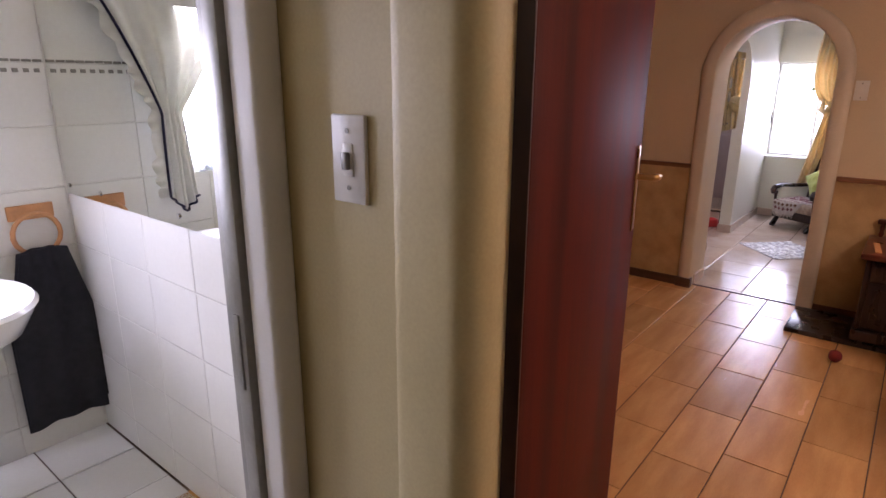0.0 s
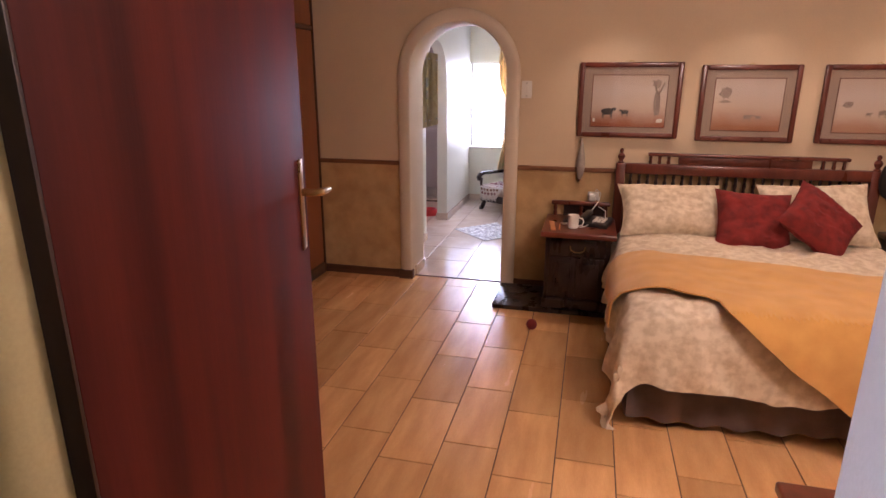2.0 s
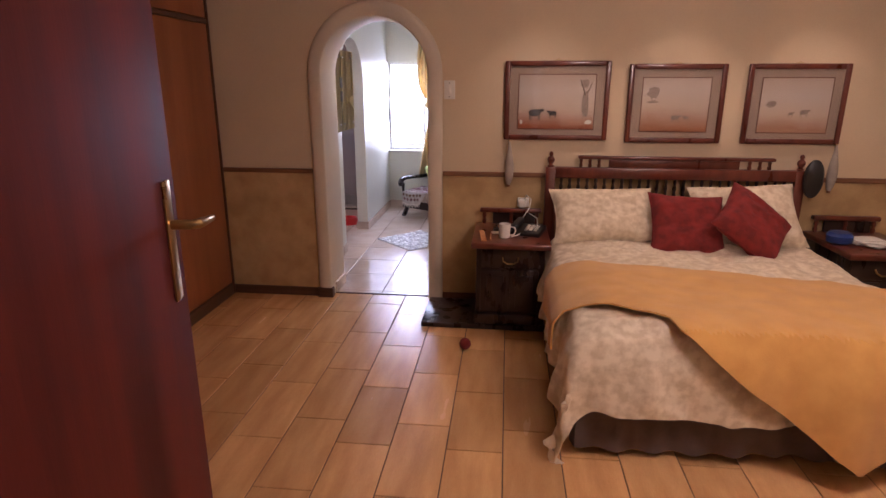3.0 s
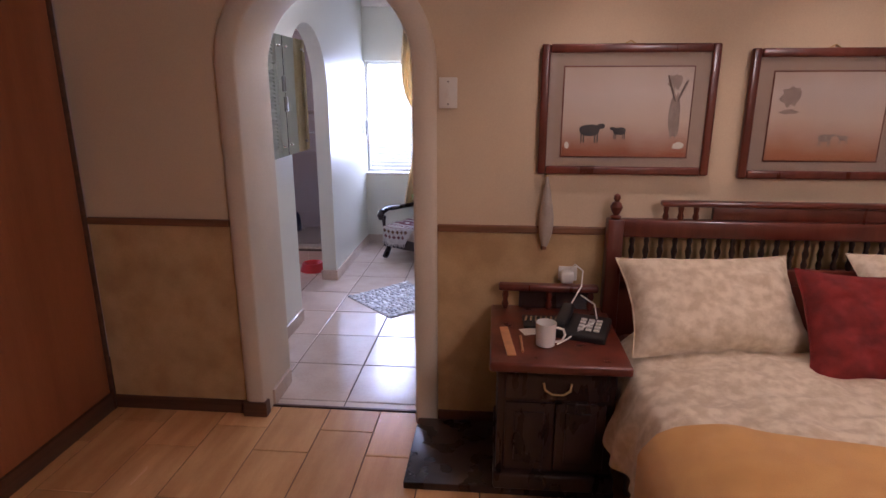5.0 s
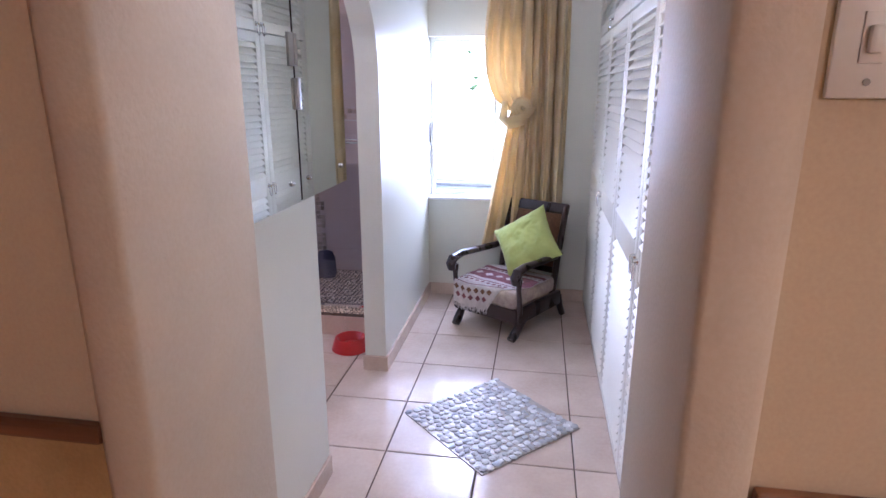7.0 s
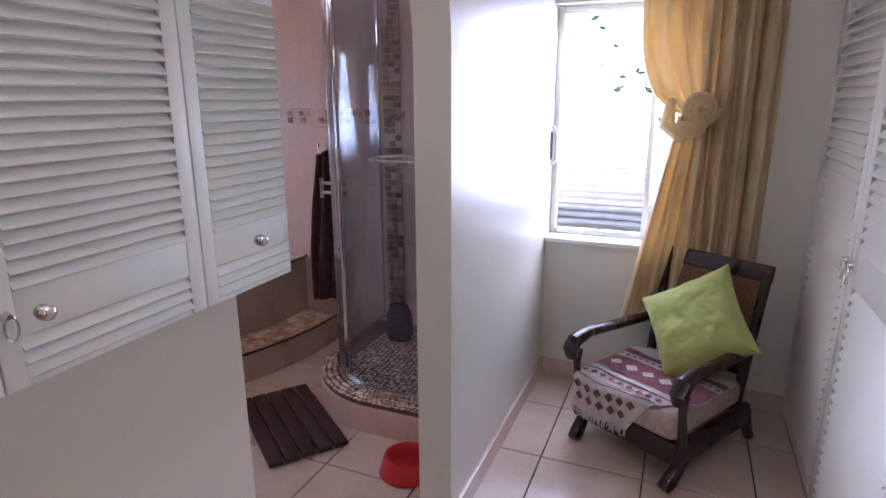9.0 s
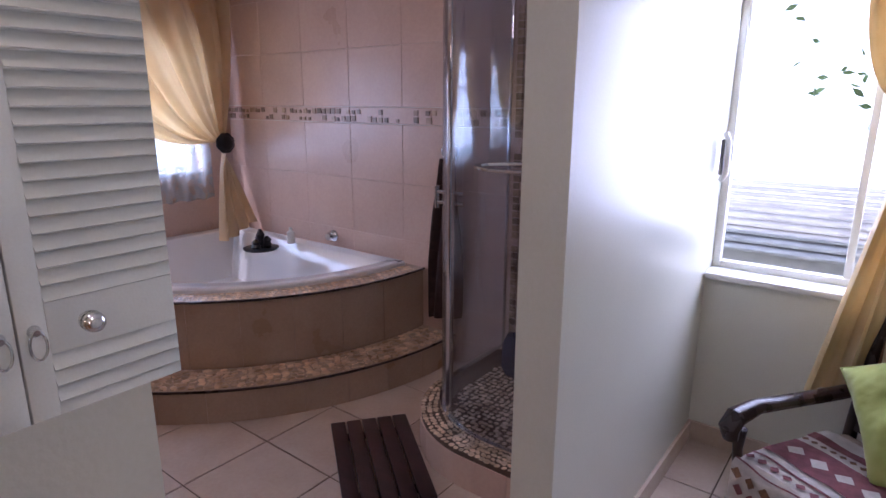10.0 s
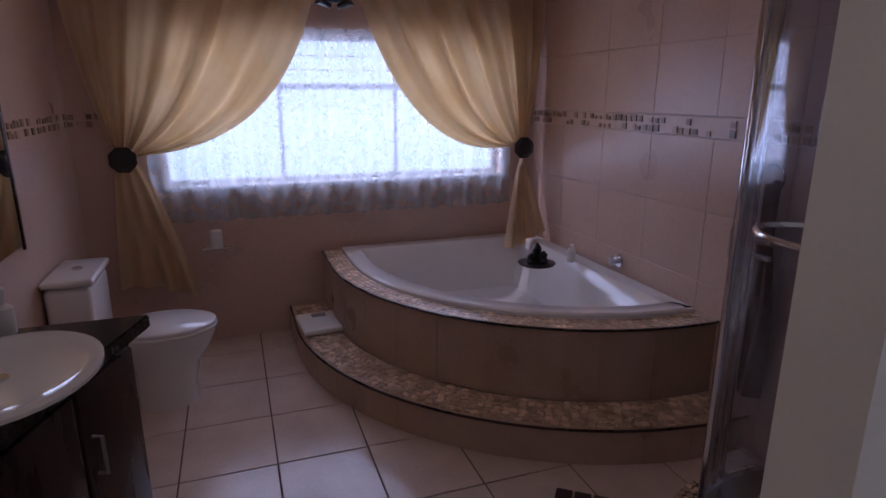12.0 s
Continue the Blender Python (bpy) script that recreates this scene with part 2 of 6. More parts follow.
def picture_material(name, warm, horizon):
    """A watercolour: warm ground below, pale misty sky above."""
    m = bpy.data.materials.new(name)
    m.use_nodes = True
    n, l = m.node_tree.nodes, m.node_tree.links
    b = n["Principled BSDF"]
    b.inputs["Roughness"].default_value, b.inputs["Coat Weight"].default_value = 0.35, 0.4
    geo, sep, rng = n.new("ShaderNodeNewGeometry"), n.new("ShaderNodeSeparateXYZ"), n.new("ShaderNodeMapRange")
    noise_node, add = n.new("ShaderNodeTexNoise"), n.new("ShaderNodeMath")
    noise_node.inputs["Scale"].default_value = 9
    l.new(geo.outputs["Position"], sep.inputs[0])
    l.new(geo.outputs["Position"], noise_node.inputs["Vector"])
    rng.inputs["From Min"].default_value, rng.inputs["From Max"].default_value = 1.28, 1.64
    l.new(sep.outputs["Z"], rng.inputs["Value"])
    add.operation, add.inputs[2].default_value = "MULTIPLY_ADD", -0.1
    add.inputs[1].default_value = 0.2
    l.new(noise_node.outputs["Fac"], add.inputs[0])
    total = n.new("ShaderNodeMath")
    l.new(rng.outputs[0], total.inputs[0])
    l.new(add.outputs[0], total.inputs[1])
    ramp = n.new("ShaderNodeValToRGB")
    e = ramp.color_ramp.elements
    e[0].position, e[0].color = 0.03, (*warm, 1)
    e[1].position, e[1].color = 1.0, (0.46, 0.35, 0.29, 1)
    mid = e.new(horizon)
    mid.color = (0.60, 0.48, 0.40, 1)
    mid = e.new(horizon + 0.3)
    mid.color = (0.58, 0.50, 0.46, 1)
    l.new(total.outputs[0], ramp.inputs[0])
    l.new(ramp.outputs[0], b.inputs["Base Color"])
    return m


# ---- mesh helpers ----
def box(bm, x0, y0, z0, x1, y1, z1, bevel=0.0, seg=2, m=None):
    r = bmesh.ops.create_cube(bm, size=1.0)
    vs = r["verts"]
    for v in vs:
        v.co = Vector((x0 + (v.co.x + 0.5) * (x1 - x0), y0 + (v.co.y + 0.5) * (y1 - y0), z0 + (v.co.z + 0.5) * (z1 - z0)))
    if bevel:
        es = list({e for v in vs for e in v.link_edges})
        r = bmesh.ops.bevel(bm, geom=es, offset=bevel, segments=seg, affect="EDGES", profile=0.5)
        vs = list({v for f in r["faces"] for v in f.verts} | {v for v in vs if v.is_valid})
    if m is not None:
        bmesh.ops.transform(bm, matrix=m, verts=vs)
    return vs


def boxed(*a, **k):
    bm = bmesh.new()
    box(bm, *a, **k)
    return bm


def sweep(bm, pts, radius, sides=8, flat=1.0, cap=True):
    """A tube along pts; radius is a number or one for each point; flat squeezes it across."""
    pts = [Vector(p) for p in pts]
    rings = []
    side = None
    for i, p in enumerate(pts):
        d = (pts[min(i + 1, len(pts) - 1)] - pts[max(i - 1, 0)]).normalized()
        if side is None:
            side = d.orthogonal().normalized() if abs(d.z) > 0.99 else d.cross(Vector((0, 0, 1))).normalized()
        side = (side - d * side.dot(d)).normalized()
        up = d.cross(side)
        r = radius if isinstance(radius, (int, float)) else radius[i]
        rings.append([bm.verts.new(p + side * (math.cos(6.28318 * k / sides) * r * flat) + up * (math.sin(6.28318 * k / sides) * r)) for k in range(sides)])
    for a, b in zip(rings, rings[1:]):
        for k in range(sides):
            bm.faces.new((a[k], a[(k + 1) % sides], b[(k + 1) % sides], b[k]))
    if cap:
        bm.faces.new(rings[0][::-1])
        bm.faces.new(rings[-1])


def lathe(bm, profile, x, y, z, sides=20, sx=1.0, sy=1.0):
    """Turns (radius, height) pairs round the upright axis at x, y, z."""
    rings = [[bm.verts.new((x + math.cos(6.28318 * k / sides) * r * sx, y + math.sin(6.28318 * k / sides) * r * sy, z + h)) for k in range(sides)] for r, h in profile]
    for a, b in zip(rings, rings[1:]):
        for k in range(sides):
            bm.faces.new((a[k], a[(k + 1) % sides], b[(k + 1) % sides], b[k]))
    bm.faces.new(rings[0][::-1])
    bm.faces.new(rings[-1])


def prism(bm, outline, z0, z1):
    a = [bm.verts.new((x, y, z0)) for x, y in outline]
    b = [bm.verts.new((x, y, z1)) for x, y in outline]
    bm.faces.new(a[::-1])
    bm.faces.new(b)
    for i in range(len(a)):
        j = (i + 1) % len(a)
        bm.faces.new((a[i], a[j], b[j], b[i]))


def sheet(bm, nu, nv, fn, thick=0.0):
    """A grid of points fn(u, v), u and v from 0 to 1; thick gives it a back."""
    g = [[bm.verts.new(fn(i / nu, j / nv)) for j in range(nv + 1)] for i in range(nu + 1)]
    fs = [bm.faces.new((g[i][j], g[i + 1][j], g[i + 1][j + 1], g[i][j + 1])) for i in range(nu) for j in range(nv)]
    if thick:
        bmesh.ops.recalc_face_normals(bm, faces=fs)
        bmesh.ops.solidify(bm, geom=fs, thickness=thick)


def mesh_of(name, bm, material, smooth=True):
    bmesh.ops.recalc_face_normals(bm, faces=bm.faces)
    me = bpy.data.meshes.new(name)
    bm.to_mesh(me)
    bm.free()
    me.materials.append(M[material])
    if smooth:
        for p in me.polygons:
            p.use_smooth = True
        me.set_sharp_from_angle(angle=radians(38))
    return me


def part(name, bm, material, parent=None, label="", smooth=True):
    ob = new(name, mesh_of(name, bm, material, smooth))
    if parent is not None:
        ob.parent = parent
        top = parent
        while top.parent is not None:
            top = top.parent
        if top == parent:
            ob.matrix_parent_inverse = parent.matrix_basis.inverted()
    return tagged(ob, label=label)


def thing(name, label, category, at=(0, 0, 0), group=""):
    ob = new(name)
    ob.empty_display_size = 0.1
    ob.matrix_basis = Matrix.Translation(at)
    return tagged(ob, label, category, group)


def structure(name, bm, material, smooth=False):
    return tagged(part(name, bm, material, smooth=smooth), kind="structure")


# ---- shell: bedroom ----
ARCH_X, ARCH_R, ARCH_Z = 0.352, 0.372, 1.635
WALL_Y, WALL_B = 4.63, 4.95
CEIL, BED_L, BED_R = 2.46, -0.80, 4.3


def arched_wall(name, axis, c, r, spring, lo, hi, top, f0, f1, material, zlo=0.0, steps=24):
    """An upright wall from lo to hi with a round-headed opening of radius r about c, between the faces f0 and f1."""
    bm = bmesh.new()
    rim = [(c - r, zlo)] + [(c - r * math.cos(math.pi * k / steps), spring + r * math.sin(math.pi * k / steps)) for k in range(steps + 1)] + [(c + r, zlo)]
    out = []
    for k, (u, z) in enumerate(rim):
        if k == 0:
            out.append((lo, zlo))
        elif k == len(rim) - 1:
            out.append((hi, zlo))
        else:
            a = math.pi * (k - 1) / steps
            q = -math.cos(a), math.sin(a)
            tx = ((hi - c) if q[0] > 0 else (c - lo)) / max(abs(q[0]), 1e-6)
            tz = (top - spring) / max(q[1], 1e-6)
            s = min(tx, tz)
            out.append((c + q[0] * s, spring + q[1] * s))
    put = (lambda u, z, f: (u, f, z)) if axis == "x" else (lambda u, z, f: (f, u, z))
    corners = []
    for k in range(len(rim) - 1):
        quad = [rim[k], out[k], out[k + 1], rim[k + 1]]
        a, b = out[k], out[k + 1]
        if abs(a[0] - b[0]) > 1e-5 and abs(a[1] - b[1]) > 1e-5:
            quad.insert(2, (lo if a[0] < c and b[0] < c else hi, top))
        for f in (f0, f1):
            bm.faces.new([bm.verts.new(put(u, z, f)) for u, z in quad])
        bm.faces.new([bm.verts.new(put(u, z, f)) for (u, z), f in ((rim[k], f0), (rim[k], f1), (rim[k + 1], f1), (rim[k + 1], f0))])
    for (u0, z0), (u1, z1) in (((lo, zlo), (lo, top)), ((lo, top), (hi, top)), ((hi, top), (hi, zlo))):
        bm.faces.new([bm.verts.new(put(u, z, f)) for u, z, f in ((u0, z0, f0), (u1, z1, f0), (u1, z1, f1), (u0, z0, f1))])
    bmesh.ops.remove_doubles(bm, verts=bm.verts, dist=0.0005)
    return structure(name, bm, material)


arched_wall("wall_north", "x", ARCH_X, ARCH_R + 0.004, ARCH_Z, BED_L, BED_R, CEIL, WALL_Y, WALL_B, "upper")
# the ochre lower part of the walls, a thin coat proud of the cream paint
for x0, x1 in ((BED_L, -0.118), (0.828, BED_R)):
    structure("wall_dado", boxed(x0, WALL_Y - 0.006, 0.0, x1, WALL_Y, 0.945), "lower")
    structure("trim", boxed(x0, WALL_Y - 0.022, 0.945, x1, WALL_Y, 0.978, 0.006), "rail")
    structure("baseboard", boxed(x0, WALL_Y - 0.018, 0.0, x1, WALL_Y - 0.006, 0.07, 0.004), "skirt")


def arch_surround():
    """A rounded plaster band round the arch, on the bedroom face and through the wall."""
    bm = bmesh.new()
    prof = [(0.0, 0.34), (0.0, -0.022), (0.004, -0.029), (0.011, -0.032), (0.050, -0.033), (0.078, -0.030), (0.093, -0.020), (0.099, -0.006), (0.10, 0.0)]
    path = [(-1, 0.0, 0.0)] + [(-math.cos(math.pi * k / 32), math.sin(math.pi * k / 32), ARCH_Z) for k in range(33)] + [(1, 0.0, 0.0)]
    rings = []
    for cx, cz, z in path:
        rings.append([bm.verts.new((ARCH_X + cx * (ARCH_R + o), WALL_Y + d, (z + cz * (ARCH_R + o)))) for o, d in prof])
    for a, b in zip(rings, rings[1:]):
        for k in range(len(prof) - 1):
            bm.faces.new((a[k], a[k + 1], b[k + 1], b[k]))
    return structure("trim_arch", bm, "surround", True)


arch_surround()
structure("baseboard_arch", boxed(-0.125, WALL_Y - 0.045, 0, -0.02 + 0.012, WALL_Y + 0.01, 0.075, 0.004), "skirt")
structure("baseboard_jamb", boxed(-0.022, WALL_Y + 0.075, 0.0, -0.006, WALL_B, 0.085, 0.003), "tile")
structure("wall_west", boxed(BED_L - 0.72, 0.95, 0, BED_L - 0.6, 5.0, CEIL), "upper")
structure("wall_east", boxed(BED_R, 0.56, 0, BED_R + 0.12, 5.0, CEIL), "upper")
structure("wall_south", boxed(1.62, 0.56, 0, BED_R, 0.68, CEIL), "upper")
structure("wall_south_left", boxed(0.30, 0.56, 0, 0.66, 0.68, CEIL), "hall")
structure("wall_south_head", boxed(0.66, 0.565, 2.10, 1.62, 0.675, CEIL), "hall")
structure("door_jamb_left", boxed(0.58, 0.556, 0, 0.775, 0.69, 2.13, 0.055, 8), "hall", True)
structure("door_jamb_right", boxed(1.59, 0.535, 0, 1.68, 0.70, 2.13, 0.02, 3), "white", True)
structure("ceiling_bedroom", boxed(-2.0, 0.5, CEIL, 4.6, 5.0, CEIL + 0.1), "ceiling")
structure("floor_bedroom", boxed(-2.0, 0.30, -0.14, 4.5, WALL_Y + 0.075, -0.004), "grout")
structure("trim_threshold", boxed(-0.02, WALL_Y + 0.066, -0.004, 0.724, WALL_Y + 0.082, 0.006, 0.002), "skirt")

# ---- shell: hall and white shower room ----
structure("floor_hall", boxed(-1.7, -2.2, -0.14, 3.0, 0.30, -0.004), "grout")
structure("wall_hall_south", boxed(-1.8, -2.2, 0, 3.0, -2.08, CEIL), "hall")
structure("wall_hall_east", boxed(2.6, -2.1, 0, 2.72, 0.56, CEIL), "hall")
structure("wall_hall_west", boxed(0.14, -2.1, 0, 0.26, -0.28, CEIL), "hall")
structure("wall_hall_west_head", boxed(0.145, -0.28, 2.05, 0.255, 0.56, CEIL), "hall")
structure("wall_hall_corner", boxed(0.14, 0.56, 0, 0.30, 0.835, CEIL), "hall")
structure("ceiling_hall", boxed(-2.0, -2.3, CEIL, 3.0, 0.5, CEIL + 0.1), "ceiling")
structure("wall_shower_room_north", boxed(-1.7, 0.84, 0, 0.14, 0.95, CEIL), "white")
structure("wall_shower_room_south", boxed(-1.7, -1.42, 0, 0.14, -1.30, CEIL), "white")
WX = -1.56
for z0, z1, y0, y1 in ((0, 1.17, -1.30, 0.84), (1.95, CEIL, -1.30, 0.84), (1.17, 1.95, 0.36, 0.84), (1.17, 1.95, -1.30, -0.50)):
    structure("wall_shower_room_west", boxed(WX - 0.14, y0, z0, WX, y1, z1), "white")
fr = thing("door_1", "grey steel door frame with worn paint, no leaf in view", "door frame", (0.2, 0.54, 0))
tagged(fr, kind="structure")
part("frame", boxed(0.240, 0.487, 0, 0.285, 0.555, 2.05, 0.006), "steel", fr)
part("stop", boxed(0.190, 0.507, 0, 0.240, 0.556, 2.05, 0.006), "steel", fr)
part("architrave", boxed(0.285, 0.50, 0, 0.362, 0.56, 2.09, 0.012, 3), "white", fr, "white painted edge")
part("strike_plate", boxed(0.253, 0.483, 0.98, 0.271, 0.489, 1.14, 0.002), "steel", fr)

# ---- shell: passage, nook and bathroom ----
PX, SX = -0.235, -0.245
NY = 8.0
BX = -3.42
VY = 5.28
PCEIL = 2.42
structure("floor_tiled", boxed(BX - 0.2, WALL_Y + 0.075, -0.14, 2.2, NY + 0.2, -0.004), "grout")
structure("ceiling_passage", boxed(BX - 0.3, WALL_B, PCEIL, 2.2, NY + 0.3, PCEIL + 0.1), "ceiling")
# passage and bathroom are divided by a wall with a round-headed doorway
arched_wall("wall_passage", "y", 6.28, 0.445, 1.54, WALL_B, NY, PCEIL, PX - 0.115, PX, "satin")
structure("baseboard_passage", boxed(PX, WALL_B, 0, PX + 0.012, 5.834, 0.085, 0.003), "tile")
structure("baseboard_stub", boxed(SX + 0.01, 6.724, 0, SX + 0.024, NY, 0.085, 0.003), "tile")
structure("baseboard_stub_end", boxed(-0.36, 6.709, 0, SX + 0.024, 6.724, 0.085, 0.003), "tile")
structure("wall_bath_south", boxed(BX, VY - 0.12, 0, PX - 0.115, VY, PCEIL), "walltile")
NW = (-0.235, 0.40, 0.735, 1.815)
for x0, x1, z0, z1 in ((BX - 0.2, NW[0], 0, PCEIL), (NW[1], 2.2, 0, PCEIL), (NW[0], NW[1], 0, NW[2]), (NW[0], NW[1], NW[3], PCEIL)):
    structure("wall_outer", boxed(x0, NY, z0, x1, NY + 0.20, z1), "satin")
structure("baseboard_nook", boxed(SX + 0.024, NY - 0.013, 0, 0.89, NY, 0.085, 0.003), "tile")
structure("trim_cornice", boxed(SX + 0.02, NY - 0.06, 2.30, 0.89, NY, PCEIL, 0.02), "ceiling")
BW = (5.70, 7.76, 0.93, 1.77)
for y0, y1, z0, z1 in ((5.0, BW[0], 0, PCEIL), (BW[1], NY + 0.2, 0, PCEIL), (BW[0], BW[1], 0, BW[2]), (BW[0], BW[1], BW[3], PCEIL)):
    structure("wall_bath_west", boxed(BX - 0.16, y0, z0, BX, y1, z1), "walltile")
structure("wall_closet_back", boxed(1.50, WALL_B, 0, 1.62, NY, PCEIL), "white")


def window(name, label, x0, y0, z0, x1, y1, z1, bars_u, bars_z, axis, sill):
    """A painted metal window: outer frame, bars and a pane. axis: the way along the wall."""
    w = tagged(thing(name, label, "window", ((x0 + x1) / 2, (y0 + y1) / 2, z0)), kind="structure")
    f = 0.028
    lo, hi = (x0, x1) if axis == "x" else (y0, y1)

    def bar(n, u0, u1, a, b, d=0.0):
        if axis == "x":
            part(n, boxed(u0, y0 - d, a, u1, y1 + d, b, 0.004), "white", w)
        else:
            part(n, boxed(x0 - d, u0, a, x1 + d, u1, b, 0.004), "white", w)
    bar("frame", lo, lo + f, z0, z1)
    bar("frame", hi - f, hi, z0, z1)
    bar("frame", lo + f, hi - f, z0, z0 + f)
    bar("frame", lo + f, hi - f, z1 - f, z1)
    for u, a, b in bars_u:
        bar("mullion", u - 0.013, u + 0.013, a, b, -0.004)
    for z, r in bars_z:
        bar("transom", lo + f, hi - f, z - r, z + r, -0.006)
    my, mx = (y0 + y1) / 2, (x0 + x1) / 2
    g = boxed(lo + f, my - 0.003, z0 + f, hi - f, my + 0.003, z1 - f) if axis == "x" else boxed(mx - 0.003, lo + f, z0 + f, mx + 0.003, hi - f, z1 - f)
    p = part("pane", g, "glass", w)
    p.visible_shadow = False
    part("window_sill", boxed(*sill, 0.006), "white", w)
    return w


window("window_1", "white metal casement window, overexposed daylight outside", NW[0], NY + 0.09, NW[2], NW[1], NY + 0.13, NW[3], [(0.22, NW[2] + 0.028, NW[3] - 0.028)], [],
       "x", (NW[0] + 0.002, NY - 0.035, NW[2] - 0.022, NW[1] + 0.02, NY + 0.088, NW[2] + 0.002))
window("window_2", "wide white metal bathroom window with top lights", BX - 0.12, BW[0], BW[2], BX - 0.08, BW[1], BW[3],
       [(6.36, BW[2] + 0.028, BW[3] - 0.028), (7.06, BW[2] + 0.028, BW[3] - 0.028)], [(1.485, 0.018), (1.58, 0.004), (1.66, 0.004)], "y",
       (BX - 0.078, BW[0] + 0.002, BW[2] - 0.02, BX + 0.02, BW[1] - 0.002, BW[2] + 0.002))
window("window_3", "small white shower-room window behind lace", WX - 0.10, -0.50, 1.17, WX - 0.06, 0.36, 1.95, [(-0.07, 1.20, 1.92)], [], "y",
       (WX - 0.058, -0.498, 1.15, WX + 0.02, 0.358, 1.172))


# ---- outside ----
def outside():
    structure("ground", boxed(-40, NY + 0.2, -0.6, 40, 60, -0.25), "soil")
    structure("ground_west", boxed(-60, -40, -0.6, BX - 0.2, NY + 0.2, -0.25), "soil")
    # two self-lit sheets added beyond the windows in place of sky and distance
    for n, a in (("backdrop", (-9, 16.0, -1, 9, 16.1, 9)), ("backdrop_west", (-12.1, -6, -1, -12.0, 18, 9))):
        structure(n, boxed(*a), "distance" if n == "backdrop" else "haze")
    rng = random.Random(4)
    tree = thing("tree", "leafy garden tree in bright haze outside the window", "tree", (0.5, 12.5, -0.25))
    bm = bmesh.new()
    sweep(bm, [(0.5, 12.5, -0.3), (0.52, 12.5, 1.2), (0.4, 12.6, 2.4)], [0.12, 0.09, 0.05], 8)
    for a in range(5):
        sweep(bm, [(0.5, 12.5, 1.0 + a * 0.2), (0.5 + math.cos(a * 1.3) * 0.6, 12.5 + math.sin(a * 1.3) * 0.5, 1.6 + a * 0.2)], [0.05, 0.02], 6)
    part("trunk", bm, "bark", tree)
    bm = bmesh.new()
    for k in range(150):
        a, r = rng.uniform(0, 6.283), rng.uniform(0.1, 1.3)
        p = Vector((0.5 + math.cos(a) * r, 12.5 + math.sin(a) * r * 0.7, 1.9 + rng.uniform(-0.9, 0.9) * math.sqrt(max(0.05, 1 - (r / 1.4) ** 2))))
        m = Matrix.Translation(p) @ Euler((rng.uniform(0, 6), rng.uniform(0, 6), rng.uniform(0, 6))).to_matrix().to_4x4()
        q = [bm.verts.new(m @ Vector(c)) for c in ((0, -0.07, 0), (0.03, 0, 0.008), (0, 0.07, 0), (-0.03, 0, 0.008))]
        bm.faces.new(q)
    part("crown", bm, "leaf", tree)
    roof = thing("outbuilding_roof", "low weathered roof of an outbuilding beyond the window", "roof", (0.2, 10.2, -0.25))
    part("wall", boxed(-1.8, 10.0, -0.25, 2.2, 12.0, 0.42), "thatch", roof)
    for k in range(10):
        part("roof_sheet", boxed(-2.0, 9.9 + k * 0.13, 0.40 + k * 0.035, 2.4, 10.06 + k * 0.13, 0.425 + k * 0.035, 0.008), "thatch", roof)


outside()


# ---- bedroom things ----
def wardrobe():
    w = thing("wardrobe", "built-in orange wood wardrobe with dark trim and plinth", "wardrobe", (BED_L, 3.0, 0))
    part("plinth", boxed(BED_L - 0.58, 1.4, 0, BED_L + 0.006, 4.60, 0.09, 0.004), "skirt", w, "dark brown plinth")
    part("carcass", boxed(BED_L - 0.59, 1.4, 0.09, BED_L - 0.022, WALL_Y - 0.002, CEIL - 0.002), "orange", w)
    for k in range(4):
        y1 = 4.585 - k * 0.78
        d = part("door", boxed(BED_L - 0.02, y1 - 0.775, 0.095, BED_L, y1, 1.96, 0.003), "orange", w)
        part("keyhole_plate", boxed(BED_L, y1 - 0.735, 0.98, BED_L + 0.003, y1 - 0.715, 1.05), "brass", d)
        part("top_door", boxed(BED_L - 0.02, y1 - 0.775, 2.0, BED_L, y1, CEIL - 0.01, 0.003), "orange", w)
    part("corner_strip", boxed(BED_L - 0.02, 4.59, 0, BED_L + 0.008, WALL_Y - 0.02, CEIL - 0.004, 0.003), "skirt", w, "dark corner strip")
    part("top_rail", boxed(BED_L - 0.02, 1.4, 1.965, BED_L + 0.006, 4.588, 1.995, 0.003), "skirt", w, "dark rail")


wardrobe()


